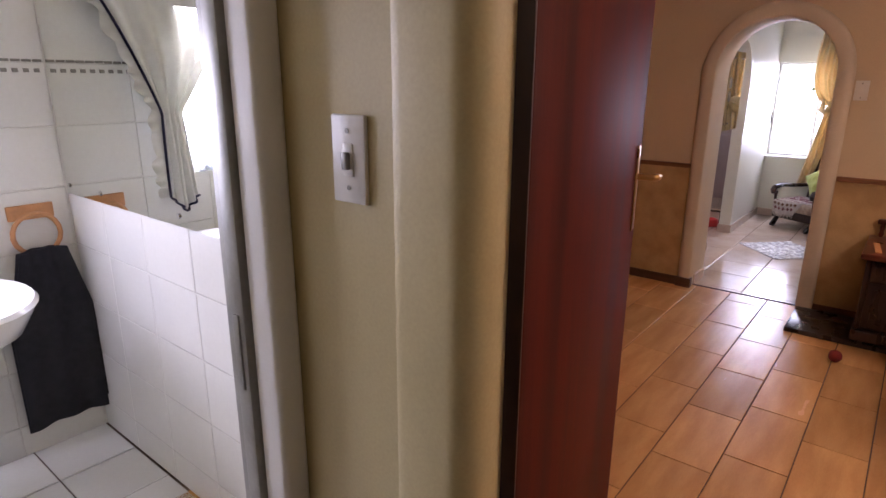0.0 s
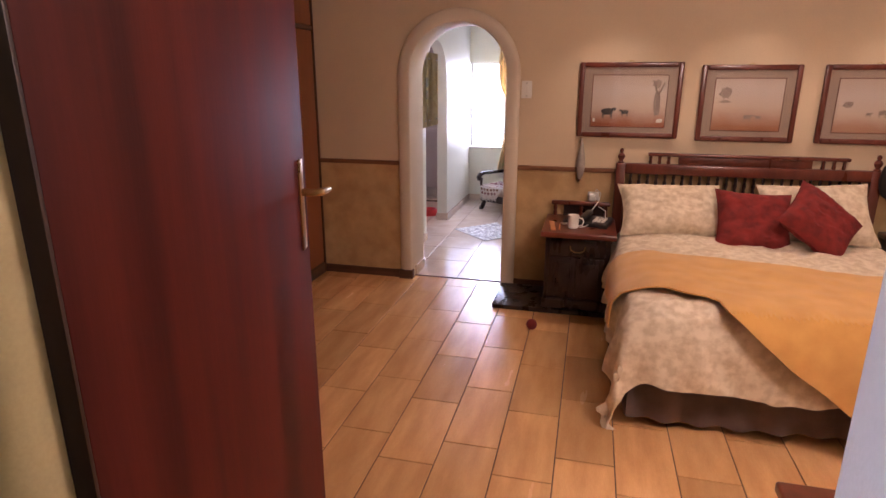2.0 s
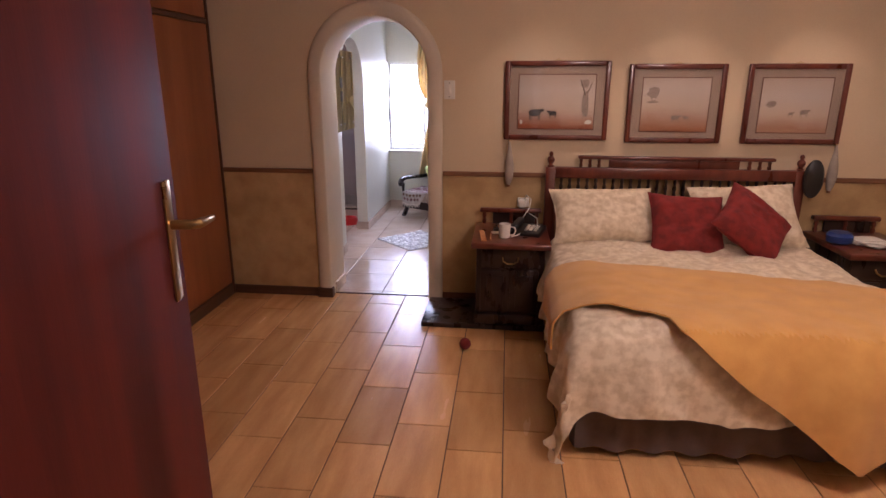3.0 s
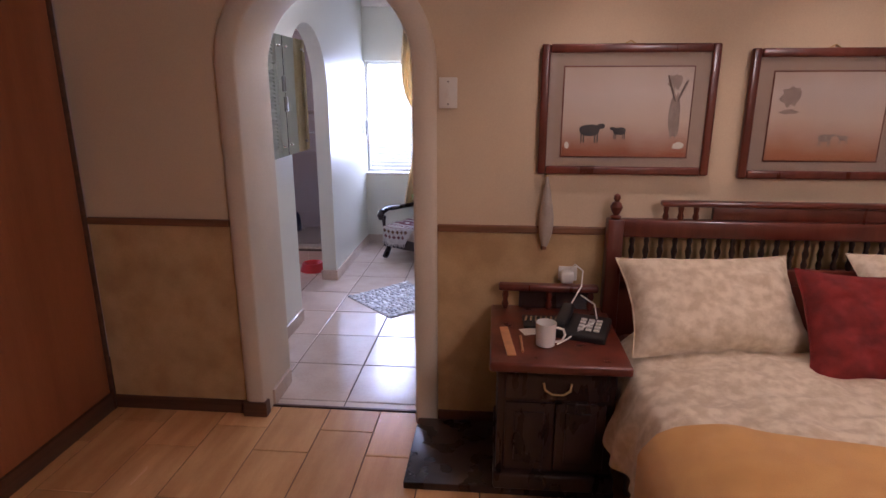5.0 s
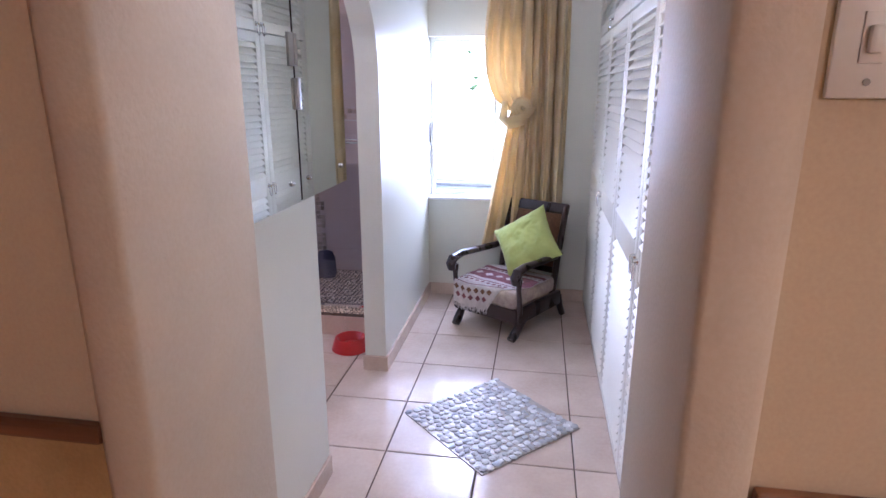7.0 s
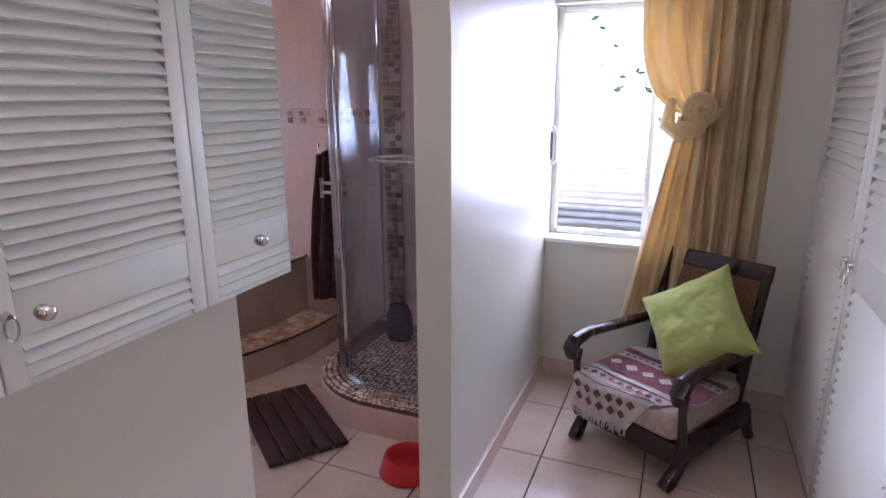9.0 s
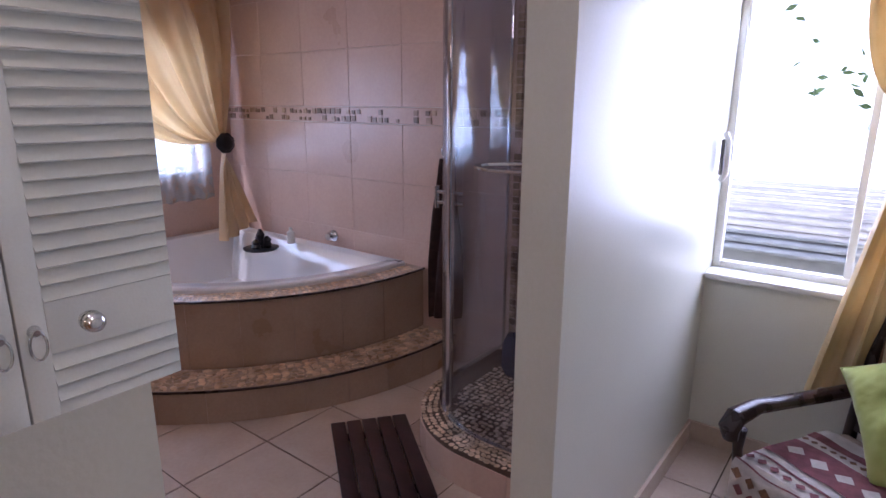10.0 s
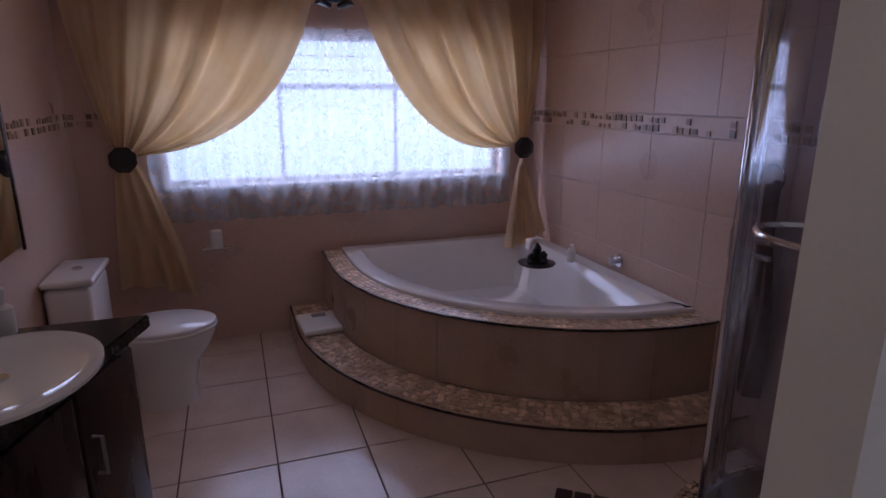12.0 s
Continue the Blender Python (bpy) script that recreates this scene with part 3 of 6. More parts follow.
def bedroom_door():
    d = thing("door_2", "open red-brown wooden door with brass lever handle", "door", (0.78, 0.66, 0))
    tagged(d, kind="structure")
    a = Vector((0.800, 0.648, 0))
    b = Vector((0.588, 1.645, 0))
    u = (b - a).normalized()
    m = Matrix(((u.x, u.y, 0, a.x), (u.y, -u.x, 0, a.y), (0, 0, 1, 0), (0, 0, 0, 1)))
    L = (b - a).length

    def place(bm):
        bmesh.ops.transform(bm, matrix=m, verts=bm.verts)
        return bm
    # local x runs along the leaf from the hinge; +y is the face that looks into the doorway
    part("leaf", place(boxed(0.002, -0.044, 0.012, L, 0.0, 2.03, 0.003)), "door", d)
    part("hinge_edge", place(boxed(-0.004, -0.043, 0.014, 0.003, -0.001, 2.028, 0.001)), "dooredge", d, "dark unpainted hinge edge")
    for z in (0.3, 1.02, 1.72):
        bm = bmesh.new()
        sweep(bm, [(-0.009, -0.046, z), (-0.009, -0.046, z + 0.1)], 0.007, 10)
        part("hinge", place(bm), "steel", d)
    h = part("handle_plate", place(boxed(L - 0.075, 0.0, 1.15, L - 0.035, 0.005, 1.40, 0.004)), "brass", d, "worn brass backplate")
    bm = bmesh.new()
    sweep(bm, [(L - 0.055, 0.004, 1.31), (L - 0.055, 0.045, 1.31), (L - 0.048, 0.055, 1.31), (L - 0.02, 0.058, 1.308), (L + 0.05, 0.055, 1.30)], [0.010, 0.010, 0.011, 0.010, 0.007], 10)
    bm2 = place(bm)
    part("lever", bm2, "brass", h)
    part("lock_edge", place(boxed(L, -0.04, 1.2, L + 0.002, -0.006, 1.36)), "brass", d)


bedroom_door()


def picture(x, name_label, warm, horizon, scene_kind):
    w, z0, z1 = (0.69, 1.205, 1.72) if scene_kind == 0 else (0.615, 1.195, 1.70)
    p = thing("framed_picture", name_label, "picture", (x + w / 2, WALL_Y, z0), "pictures over the bed")
    y = WALL_Y - 0.03
    f = 0.034
    part("frame_side", boxed(x, y, z0, x + f, WALL_Y - 0.002, z1, 0.008, 3), "mahogany", p)
    part("frame_side", boxed(x + w - f, y, z0, x + w, WALL_Y - 0.002, z1, 0.008, 3), "mahogany", p)
    part("frame_rail", boxed(x + f, y, z0, x + w - f, WALL_Y - 0.002, z0 + f, 0.008, 3), "mahogany", p)
    part("frame_rail", boxed(x + f, y, z1 - f, x + w - f, WALL_Y - 0.002, z1, 0.008, 3), "mahogany", p)
    part("mount", boxed(x + f, WALL_Y - 0.018, z0 + f, x + w - f, WALL_Y - 0.010, z1 - f), "mount", p, "taupe mount board")
    q = 0.095
    part("inner_line", boxed(x + q - 0.006, WALL_Y - 0.0195, z0 + q - 0.026, x + w - q + 0.006, WALL_Y - 0.0182, z1 - q + 0.012), "mahogany", p)
    name = "watercolour_%s" % "abc"[scene_kind]
    M[name] = picture_material(name, warm, horizon)
    art = part("painting", boxed(x + q, WALL_Y - 0.0215, z0 + q - 0.02, x + w - q, WALL_Y - 0.0198, z1 - q + 0.006), name, p, "misty plain in watercolour")
    yy = WALL_Y - 0.0222

    def blob(cx, cz, rx, rz, n=14, wob=0.2, seed=1):
        rng = random.Random(seed)
        bm = bmesh.new()
        vs = [bm.verts.new((cx + math.cos(6.283 * k / n) * rx * rng.uniform(1 - wob, 1), yy, cz + math.sin(6.283 * k / n) * rz * rng.uniform(1 - wob, 1))) for k in range(n)]
        bm.faces.new(vs)
        return bm

    def beast(cx, cz, s, face):
        bm = blob(cx, cz, 0.037 * s, 0.021 * s, 14, 0.15)
        for dx in (-0.026, -0.018, 0.018, 0.026):
            box(bm, cx + dx * s - 0.0022 * s, yy, cz - 0.040 * s, cx + dx * s + 0.0022 * s, yy + 0.0005, cz - 0.006 * s)
        b2 = blob(cx + face * 0.036 * s, cz + 0.013 * s, 0.015 * s, 0.010 * s)
        me = bpy.data.meshes.new("tmp")
        b2.to_mesh(me)
        b2.free()
        bm.from_mesh(me)
        bpy.data.meshes.remove(me)
        return bm
    tone = "ink" if scene_kind == 0 else "paleink"
    if scene_kind == 0:
        part("painted_animal", beast(x + 0.205, 1.385, 1.25, 1), tone, art)
        part("painted_animal", beast(x + 0.325, 1.382, 0.8, -1), tone, art)
        bm = blob(x + 0.535, 1.44, 0.028, 0.11, 16, 0.35, 3)
        sweep(bm, [(x + 0.535, yy, 1.5), (x + 0.50, yy, 1.60)], 0.006, 4)
        sweep(bm, [(x + 0.54, yy, 1.5), (x + 0.575, yy, 1.58)], 0.005, 4)
        part("painted_tree", bm, "paleink", art)
        part("painted_foliage", blob(x + 0.525, 1.575, 0.035, 0.04, 18, 0.5, 5), "paleink", art)
        part("painted_rock", blob(x + 0.56, 1.325, 0.03, 0.02, 14, 0.4, 7), "paper", art)
        part("painted_rock", blob(x + 0.115, 1.325, 0.014, 0.018, 14, 0.4, 8), "paper", art)
    elif scene_kind == 1:
        part("painted_animal", beast(x + 0.315, 1.36, 0.8, 1), tone, art)
        part("painted_animal", beast(x + 0.385, 1.36, 0.55, -1), tone, art)
        part("painted_foliage", blob(x + 0.16, 1.52, 0.05, 0.05, 18, 0.5, 5), "paleink", art)
        part("painted_tree", blob(x + 0.165, 1.46, 0.045, 0.012, 18, 0.5, 6), "paleink", art)
    else:
        part("painted_foliage", blob(x + 0.16, 1.45, 0.04, 0.028, 18, 0.5, 5), "paleink", art)
        part("painted_animal", beast(x + 0.37, 1.40, 0.8, 1), tone, art)
        part("painted_animal", beast(x + 0.29, 1.39, 0.5, 1), tone, art)
    g = part("pane", boxed(x + f, WALL_Y - 0.0255, z0 + f, x + w - f, WALL_Y - 0.024, z1 - f), "glass", p)
    g.visible_shadow = False
    bm = bmesh.new()
    sweep(bm, [(x + w / 2 - 0.02, WALL_Y - 0.004, z1 + 0.001), (x + w / 2, WALL_Y - 0.006, z1 + 0.012), (x + w / 2 + 0.02, WALL_Y - 0.004, z1 + 0.001)], 0.003, 6)
    part("hanger", bm, "brass", p)


M["ink"] = mat("dark_wash", (0.07, 0.07, 0.08), 0.7, vary=0.4, scale=60, contrast=(0.3, 0.7))
M["paleink"] = mat("pale_wash", (0.34, 0.27, 0.24), 0.7, second=(0.24, 0.19, 0.17), scale=60)
picture(1.248, "watercolour of two dark grazing animals, mahogany frame", (0.33, 0.085, 0.03), 0.38, 0)
picture(2.055, "pale misty watercolour with animals, mahogany frame", (0.38, 0.14, 0.06), 0.42, 1)
picture(2.80, "faded watercolour of a hazy plain, mahogany frame", (0.42, 0.22, 0.14), 0.30, 2)


def switch(name, label, m, rocker):
    s = thing(name, label, "light switch", m.translation)

    def put(bm):
        bmesh.ops.transform(bm, matrix=m, verts=bm.verts)
        return bm
    h = 0.062 if rocker == 1 else 0.07
    part("plate", put(boxed(-0.038, -0.009, -h, 0.038, 0, h, 0.003)), "plastic", s)
    part("rocker_surround", put(boxed(-0.012, -0.011, -0.026, 0.012, -0.008, 0.026, 0.001)), "plastic", s)
    part("rocker", put(boxed(-0.007, -0.019, -0.016, 0.007, -0.010, 0.012, 0.003)), "plastic" if rocker == 1 else "steel", s)
    for z in (-0.045, 0.045):
        bm = bmesh.new()
        sweep(bm, [(0, -0.0085, z), (0, -0.0105, z)], 0.004, 8)
        part("screw", put(bm), "steel", s)


switch("light_switch", "white plastic light switch on cream wall by the arch", pose(0.872, WALL_Y, 1.532), 1)
switch("light_switch", "cream light switch with two screws on hall wall", pose(0.525, 0.56, 1.452), 2)


def pull_cord(x, z0, z1, label):
    """A pale hanging drop, swollen at its lower end."""
    bm = bmesh.new()
    n = 12
    pts, rad = [], []
    for k in range(n + 1):
        v = k / n
        pts.append((x + 0.004 * math.sin(v * 3), WALL_Y - 0.032, z1 + (z0 - z1) * v))
        rad.append(0.006 + 0.026 * math.sin(math.pi * min(1, v ** 1.5)) ** 0.8 if v < 0.97 else 0.008)
    sweep(bm, pts, rad, 12)
    d = thing("hanging_drop", label, "wall lamp", (x, WALL_Y, z0))
    part("shade", bm, "steel2", d)
    part("hook", boxed(x - 0.006, WALL_Y - 0.034, z1 - 0.004, x + 0.006, WALL_Y - 0.002, z1 + 0.008, 0.002), "brass", d)
    bm = bmesh.new()
    sweep(bm, [(x, WALL_Y - 0.033, z0 + 0.012), (x, WALL_Y - 0.033, z0 - 0.004)], 0.011, 10)
    part("tip", bm, "rail", d)


M["steel2"] = mat("frosted_grey_glass", (0.42, 0.37, 0.32), 0.3, vary=0.2, scale=12, coat=0.3)
pull_cord(1.29, 0.885, 1.195, "frosted glass bedside wall lamp, unlit")
pull_cord(3.40, 0.885, 1.195, "frosted glass bedside wall lamp, unlit")


# ---- bed ----
BXL, BXR, BYF, BYH = 1.60, 3.16, 2.80, 4.50


def headboard():
    h = thing("headboard", "dark mahogany headboard with turned spindles and finials", "headboard", (2.38, 4.55, 0))
    for x in (1.575, 3.185):
        part("post", boxed(x - 0.033, 4.53, 0, x + 0.033, 4.595, 1.03, 0.008), "mahogany", h)
        bm = bmesh.new()
        lathe(bm, [(0.02, 0), (0.024, 0.008), (0.012, 0.016), (0.022, 0.034), (0.026, 0.05), (0.018, 0.066), (0.009, 0.072), (0.015, 0.084), (0.012, 0.098), (0.003, 0.104)], x, 4.56, 1.03, 14)
        part("finial", bm, "mahogany", h)
    part("top_rail", boxed(1.60, 4.535, 0.955, 3.16, 4.59, 1.03, 0.01), "mahogany", h)
    part("mid_rail", boxed(1.60, 4.54, 0.76, 3.16, 4.585, 0.83, 0.008), "mahogany", h)
    part("low_panel", boxed(1.60, 4.55, 0.32, 3.16, 4.58, 0.76, 0.004), "mahogany", h)
    for k in range(26):
        x = 1.65 + k * 0.058
        bm = bmesh.new()
        lathe(bm, [(0.008, 0), (0.013, 0.02), (0.008, 0.04), (0.014, 0.065), (0.008, 0.09), (0.012, 0.11), (0.008, 0.127)], x, 4.562, 0.829, 8)
        part("spindle", bm, "darkwood", h)
    part("crest_rail", boxed(1.755, 4.535, 1.085, 3.02, 4.585, 1.108, 0.008), "mahogany", h)
    part("crest_panel", boxed(1.96, 4.55, 1.031, 2.80, 4.575, 1.084, 0.003), "mahogany", h)
    for x in (1.775, 1.835, 1.895, 2.865, 2.93, 2.99):
        bm = bmesh.new()
        lathe(bm, [(0.010, 0), (0.014, 0.012), (0.009, 0.028), (0.012, 0.044), (0.010, 0.056)], x, 4.56, 1.03, 8)
        part("crest_spindle", bm, "mahogany", h)
    bm = bmesh.new()
    lathe(bm, [(0.004, -0.02), (0.05, -0.018), (0.062, -0.006), (0.062, 0.006), (0.05, 0.018), (0.004, 0.02)], 0, 0, 0, 24)
    bmesh.ops.transform(bm, matrix=pose(3.245, 4.50, 0.985, 90, 0, 0) @ Matrix.Diagonal((1, 2.0, 1, 1)), verts=bm.verts)
    c = thing("hat", "black round cap hung on the headboard post", "hat", (3.245, 4.5, 0.9))
    part("crown", bm, "black", c)


headboard()


def bed():
    b = thing("bed", "double bed base and mattress with gathered brown valance", "bed", (2.38, 3.6, 0))
    part("base", boxed(BXL + 0.03, BYF + 0.05, 0.06, BXR - 0.03, BYH, 0.34, 0.01), "plum", b)
    part("mattress", boxed(BXL, BYF + 0.02, 0.34, BXR, BYH + 0.02, 0.545, 0.04, 4), "plum", b, "plum mattress with piped edge")
    for x, y in ((BXL + 0.1, BYF + 0.12), (BXR - 0.1, BYF + 0.12), (BXL + 0.1, BYH - 0.1), (BXR - 0.1, BYH - 0.1)):
        part("foot", boxed(x - 0.03, y - 0.03, 0, x + 0.03, y + 0.03, 0.06), "darkwood", b)

    def skirt_at(u, v):
        s = u * (1.68 + 1.56 + 1.68)
        wave = 0.016 * math.sin(s * 38) * (0.3 + 0.7 * v) + 0.012 * math.sin(s * 11 + 1)
        if s < 1.68:
            x, y = BXL - 0.0 - wave, BYH - s
        elif s < 3.24:
            x, y = BXL + (s - 1.68), BYF - wave
        else:
            x, y = BXR + wave, BYF + (s - 3.24)
        return (x, y, 0.345 - v * (0.30 + 0.012 * math.sin(s * 7)))
    bm = bmesh.new()
    sheet(bm, 260, 8, skirt_at, 0.004)
    part("valance", bm, "valance", b, "grey-brown gathered valance")


bed()


def cloth_over_bed(x0, x1, y0, y1, top, drop_l, drop_f, drop_r, nu, nv, puff, seed, lift=0.0, ragged=0.03):
    """A cover lying over the mattress, hanging past its left, foot and right edges."""
    def fn(u, v):
        tw = drop_l + (x1 - x0) + drop_r
        s = u * tw
        q = v * (drop_f + (y1 - y0))
        yy = y1 - q
        hang_f = max(0.0, y0 - yy)
        hang_l, hang_r = max(0.0, drop_l - s), max(0.0, s - drop_l - (x1 - x0))
        x = min(max(x0 + s - drop_l, x0), x1)
        y = max(yy, y0)
        e = 0.05
        n1 = noise.noise(Vector((s * 3.0 + seed, q * 3.0, seed)))
        n2 = noise.noise(Vector((s * 11 + seed, q * 11, 3 + seed)))
        n3 = noise.noise(Vector((s * 2.2, q * 2.2, 9 + seed)))
        n4 = 1 - abs(noise.noise(Vector((s * 5 + q * 2, q * 7 - s, 7 + seed)))) * 2
        n5 = 1 - abs(noise.noise(Vector((s * 9 - q * 5, q * 8 + s * 4, 12 + seed)))) * 2
        z = top + puff * (0.75 * n1 + 0.35 * n2 + 0.42 * n4 + 0.30 * n5) + lift
        # rounded shoulders
        dx = min(x - x0, x1 - x)
        if dx < 0.14:
            z -= 0.045 * (1 - dx / 0.14) ** 2
        if y - y0 < 0.14:
            z -= 0.045 * (1 - (y - y0) / 0.14) ** 2
        side = max(hang_l, hang_r)
        sgn = -1 if hang_l > 0 else 1
        if side > 0:
            fold = 0.022 * math.sin(q * 22 + 3 * n3) + 0.014 * math.sin(q * 47)
            x += sgn * (0.05 * (1 - math.exp(-side * 12)) + 0.08 * side + fold * min(1, side * 4))
            z -= side * (0.97 + ragged * n3)
        if hang_f > 0:
            fold = 0.020 * math.sin(s * 13 + 4 * n3) + 0.010 * math.sin(s * 31 + 5 * n1)
            y -= 0.05 * (1 - math.exp(-hang_f * 12)) + 0.10 * hang_f + fold * min(1, hang_f * 4)
            z -= hang_f * (0.95 + ragged * 2 * n3)
        return (x, y, z)
    bm = bmesh.new()
    sheet(bm, nu, nv, fn, 0.010)
    return bm


duvet = thing("duvet", "rumpled beige floral duvet cover on the bed", "duvet", (2.38, 3.6, 0.55))
part("cover", cloth_over_bed(BXL - 0.01, BXR + 0.01, BYF, 4.36, 0.605, 0.30, 0.335, 0.30, 190, 190, 0.030, 2.3), "duvet", duvet)


def throw_blanket():
    """An ochre blanket laid slantwise over the foot half of the bed and hanging off the foot corner."""
    def fn(u, v):
        a, b = Vector((1.60, 3.66)), Vector((3.18, 3.30))
        c, d = Vector((1.62, 3.04)), Vector((2.68, 2.43))
        over = max(0.0, (0.1 - u) / 0.1)
        w = max(0.0, (u - 0.1) / 0.9)
        top = a.lerp(b, w)
        low = c.lerp(d, min(1, w * 1.25))
        low = low + Vector((0.45 * max(0, w - 0.8) / 0.2, 0.18 * max(0, w - 0.8) / 0.2))
        p = top.lerp(low, v)
        n1 = noise.noise(Vector((p.x * 3.0 + 5, p.y * 3.0, 1)))
        n2 = noise.noise(Vector((p.x * 10, p.y * 10, 2)))
        base = 0.652 + 0.014 * n1 + 0.006 * n2
        x, y = p
        if w < 0.1:
            base -= 0.04 * (1 - w / 0.1) ** 2
        if over > 0:
            x = BXL - 0.03 - 0.065 * min(1, over * 2.5) - 0.010 * math.sin(v * 9) * over
            base -= 0.22 * over
        foot = max(0.0, BYF + 0.04 - y)
        if foot > 0:
            y = BYF - 0.05 - 0.12 * (1 - math.exp(-foot * 9)) - 0.02 * math.sin(x * 15) * min(1, foot * 5)
            base -= foot * 1.35
        return (x, y, base)
    bm = bmesh.new()
    sheet(bm, 90, 70, fn, 0.008)
    t = thing("throw_blanket", "ochre fleece blanket draped over the duvet", "blanket", (2.3, 3.1, 0.6))
    part("cloth", bm, "blanket", t)


throw_blanket()


def pillow_mesh(w, h, t, n=44, seed=1, wrinkle=0.012):
    bm = bmesh.new()
    for side in (1, -1):
        def fn(u, v, side=side):
            a, b = u * 2 - 1, v * 2 - 1
            pinch = 1 - 0.10 * (1 - a * a) * (abs(b) ** 3) - 0.0
            pinch2 = 1 - 0.10 * (1 - b * b) * (abs(a) ** 3)
            th = (max(0, 1 - a ** 4) ** 0.6) * (max(0, 1 - b ** 4) ** 0.6)
            wr = wrinkle * (noise.noise(Vector((a * 3 + seed, b * 3, seed * side))) + 0.7 * (0.5 - abs(noise.noise(Vector((a * 4 + b * 3, b * 6 - a * 2, seed * side + 4)))))) * (0.25 + th)
            return (a * w / 2 * pinch2, b * h / 2 * pinch, side * (t / 2 * th) + wr)
        sheet(bm, n, n, fn)
    bmesh.ops.remove_doubles(bm, verts=bm.verts, dist=0.0008)
    return bm


def pillow(name, label, w, h, t, m, material, seed, group=""):
    p = thing(name, label, name.replace("_", " "), m.translation, group)
    bm = pillow_mesh(w, h, t, seed=seed)
    bmesh.ops.transform(bm, matrix=m, verts=bm.verts)
    part("cover", bm, material, p)
    bm = bmesh.new()
    rim = [(-1, -1), (-0.5, -0.925), (0, -0.9), (0.5, -0.925), (1, -1), (0.925, -0.5), (0.9, 0), (0.925, 0.5), (1, 1), (0.5, 0.925), (0, 0.9), (-0.5, 0.925), (-1, 1), (-0.925, 0.5), (-0.9, 0), (-0.925, -0.5), (-1, -1)]
    sweep(bm, [m @ Vector((a * w / 2 * 0.995, b * h / 2 * 0.995, 0)) for a, b in rim], 0.004, 6)
    part("piping", bm, material, p)


pillow("pillow", "beige floral pillow leaning on the headboard", 0.68, 0.41, 0.17, pose(1.91, 4.31, 0.755, 46, 3, 2) @ pose(0, 0, 0, 0, 0, 5), "duvet", 3, "bed pillows")
pillow("pillow", "beige floral pillow behind red cushions", 0.66, 0.46, 0.17, pose(2.80, 4.34, 0.765, 48, -3, 0), "duvet", 6, "bed pillows")
pillow("cushion", "dark red square cushion propped on the bed", 0.46, 0.42, 0.14, pose(2.39, 4.16, 0.735, 55, 3, 2), "redcloth", 8, "red cushions")
pillow("cushion", "dark red cushion leaning over another cushion", 0.44, 0.40, 0.15, pose(2.73, 4.05, 0.775, 50, 14, 16) @ pose(0, 0, 0, 0, 0, -32), "redcloth", 11, "red cushions")


# ---- bedside ----
def nightstand(x0, x1, label, mirrored=False):
    n = thing("nightstand", label, "nightstand", ((x0 + x1) / 2, 4.3, 0), "nightstands")
    part("top", boxed(x0 - 0.02, 4.01, 0.585, x1 + 0.02, 4.60, 0.622, 0.010, 3), "mahogany", n, "polished red mahogany top")
    part("body", boxed(x0 + 0.01, 4.10, 0.13, x1 - 0.01, 4.59, 0.585, 0.006), "darkwood", n)
    part("plinth", boxed(x0, 4.075, 0.06, x1, 4.59, 0.13, 0.012, 3), "darkwood", n)
    for x in (x0 + 0.03, x1 - 0.07):
        for y in (4.09, 4.53):
            part("foot", boxed(x, y, 0.034, x + 0.04, y + 0.04, 0.062, 0.006), "darkwood", n)
    d = part("drawer", boxed(x0 + 0.04, 4.085, 0.445, x1 - 0.04, 4.10, 0.565, 0.006), "darkwood", n)
    cx = (x0 + x1) / 2
    bm = bmesh.new()
    sweep(bm, [(cx - 0.05, 4.083, 0.515), (cx - 0.045, 4.066, 0.495), (cx - 0.02, 4.062, 0.48), (cx + 0.02, 4.062, 0.48), (cx + 0.045, 4.066, 0.495), (cx + 0.05, 4.083, 0.515)], 0.005, 8)
    part("drop_handle", bm, "brass", d)
    for k in range(2):
        a = x0 + 0.04 + k * (x1 - x0 - 0.08) / 2
        b = a + (x1 - x0 - 0.08) / 2 - 0.006
        dd = part("door", boxed(a, 4.085, 0.15, b, 4.10, 0.43, 0.005), "darkwood", n)
        part("door_panel", boxed(a + 0.035, 4.079, 0.185, b - 0.035, 4.086, 0.395, 0.006), "darkwood", dd)
    part("gallery_rail", boxed(x0 + 0.01, 4.535, 0.705, x1 - 0.02, 4.585, 0.735, 0.010, 3), "mahogany", n)
    for x in (x0 + 0.04, cx, x1 - 0.05):
        bm = bmesh.new()
        lathe(bm, [(0.010, 0), (0.016, 0.02), (0.010, 0.04), (0.015, 0.06), (0.010, 0.085)], x, 4.56, 0.621, 10)
        part("gallery_post", bm, "mahogany", n)
    part("gallery_back", boxed(x0 + 0.10, 4.57, 0.622, x1 - 0.06, 4.588, 0.704), "darkwood", n)


nightstand(1.09, 1.545, "dark mahogany nightstand with drawer and gallery rail")
nightstand(3.30, 3.75, "dark nightstand with scattered papers beyond the bed")
slab = thing("plinth_board", "low black board under the nightstand", "board", (1.15, 4.35, 0))
part("slab", boxed(0.735, 4.12, 0.0, 1.56, 4.60, 0.034, 0.006), "darkwood", slab)

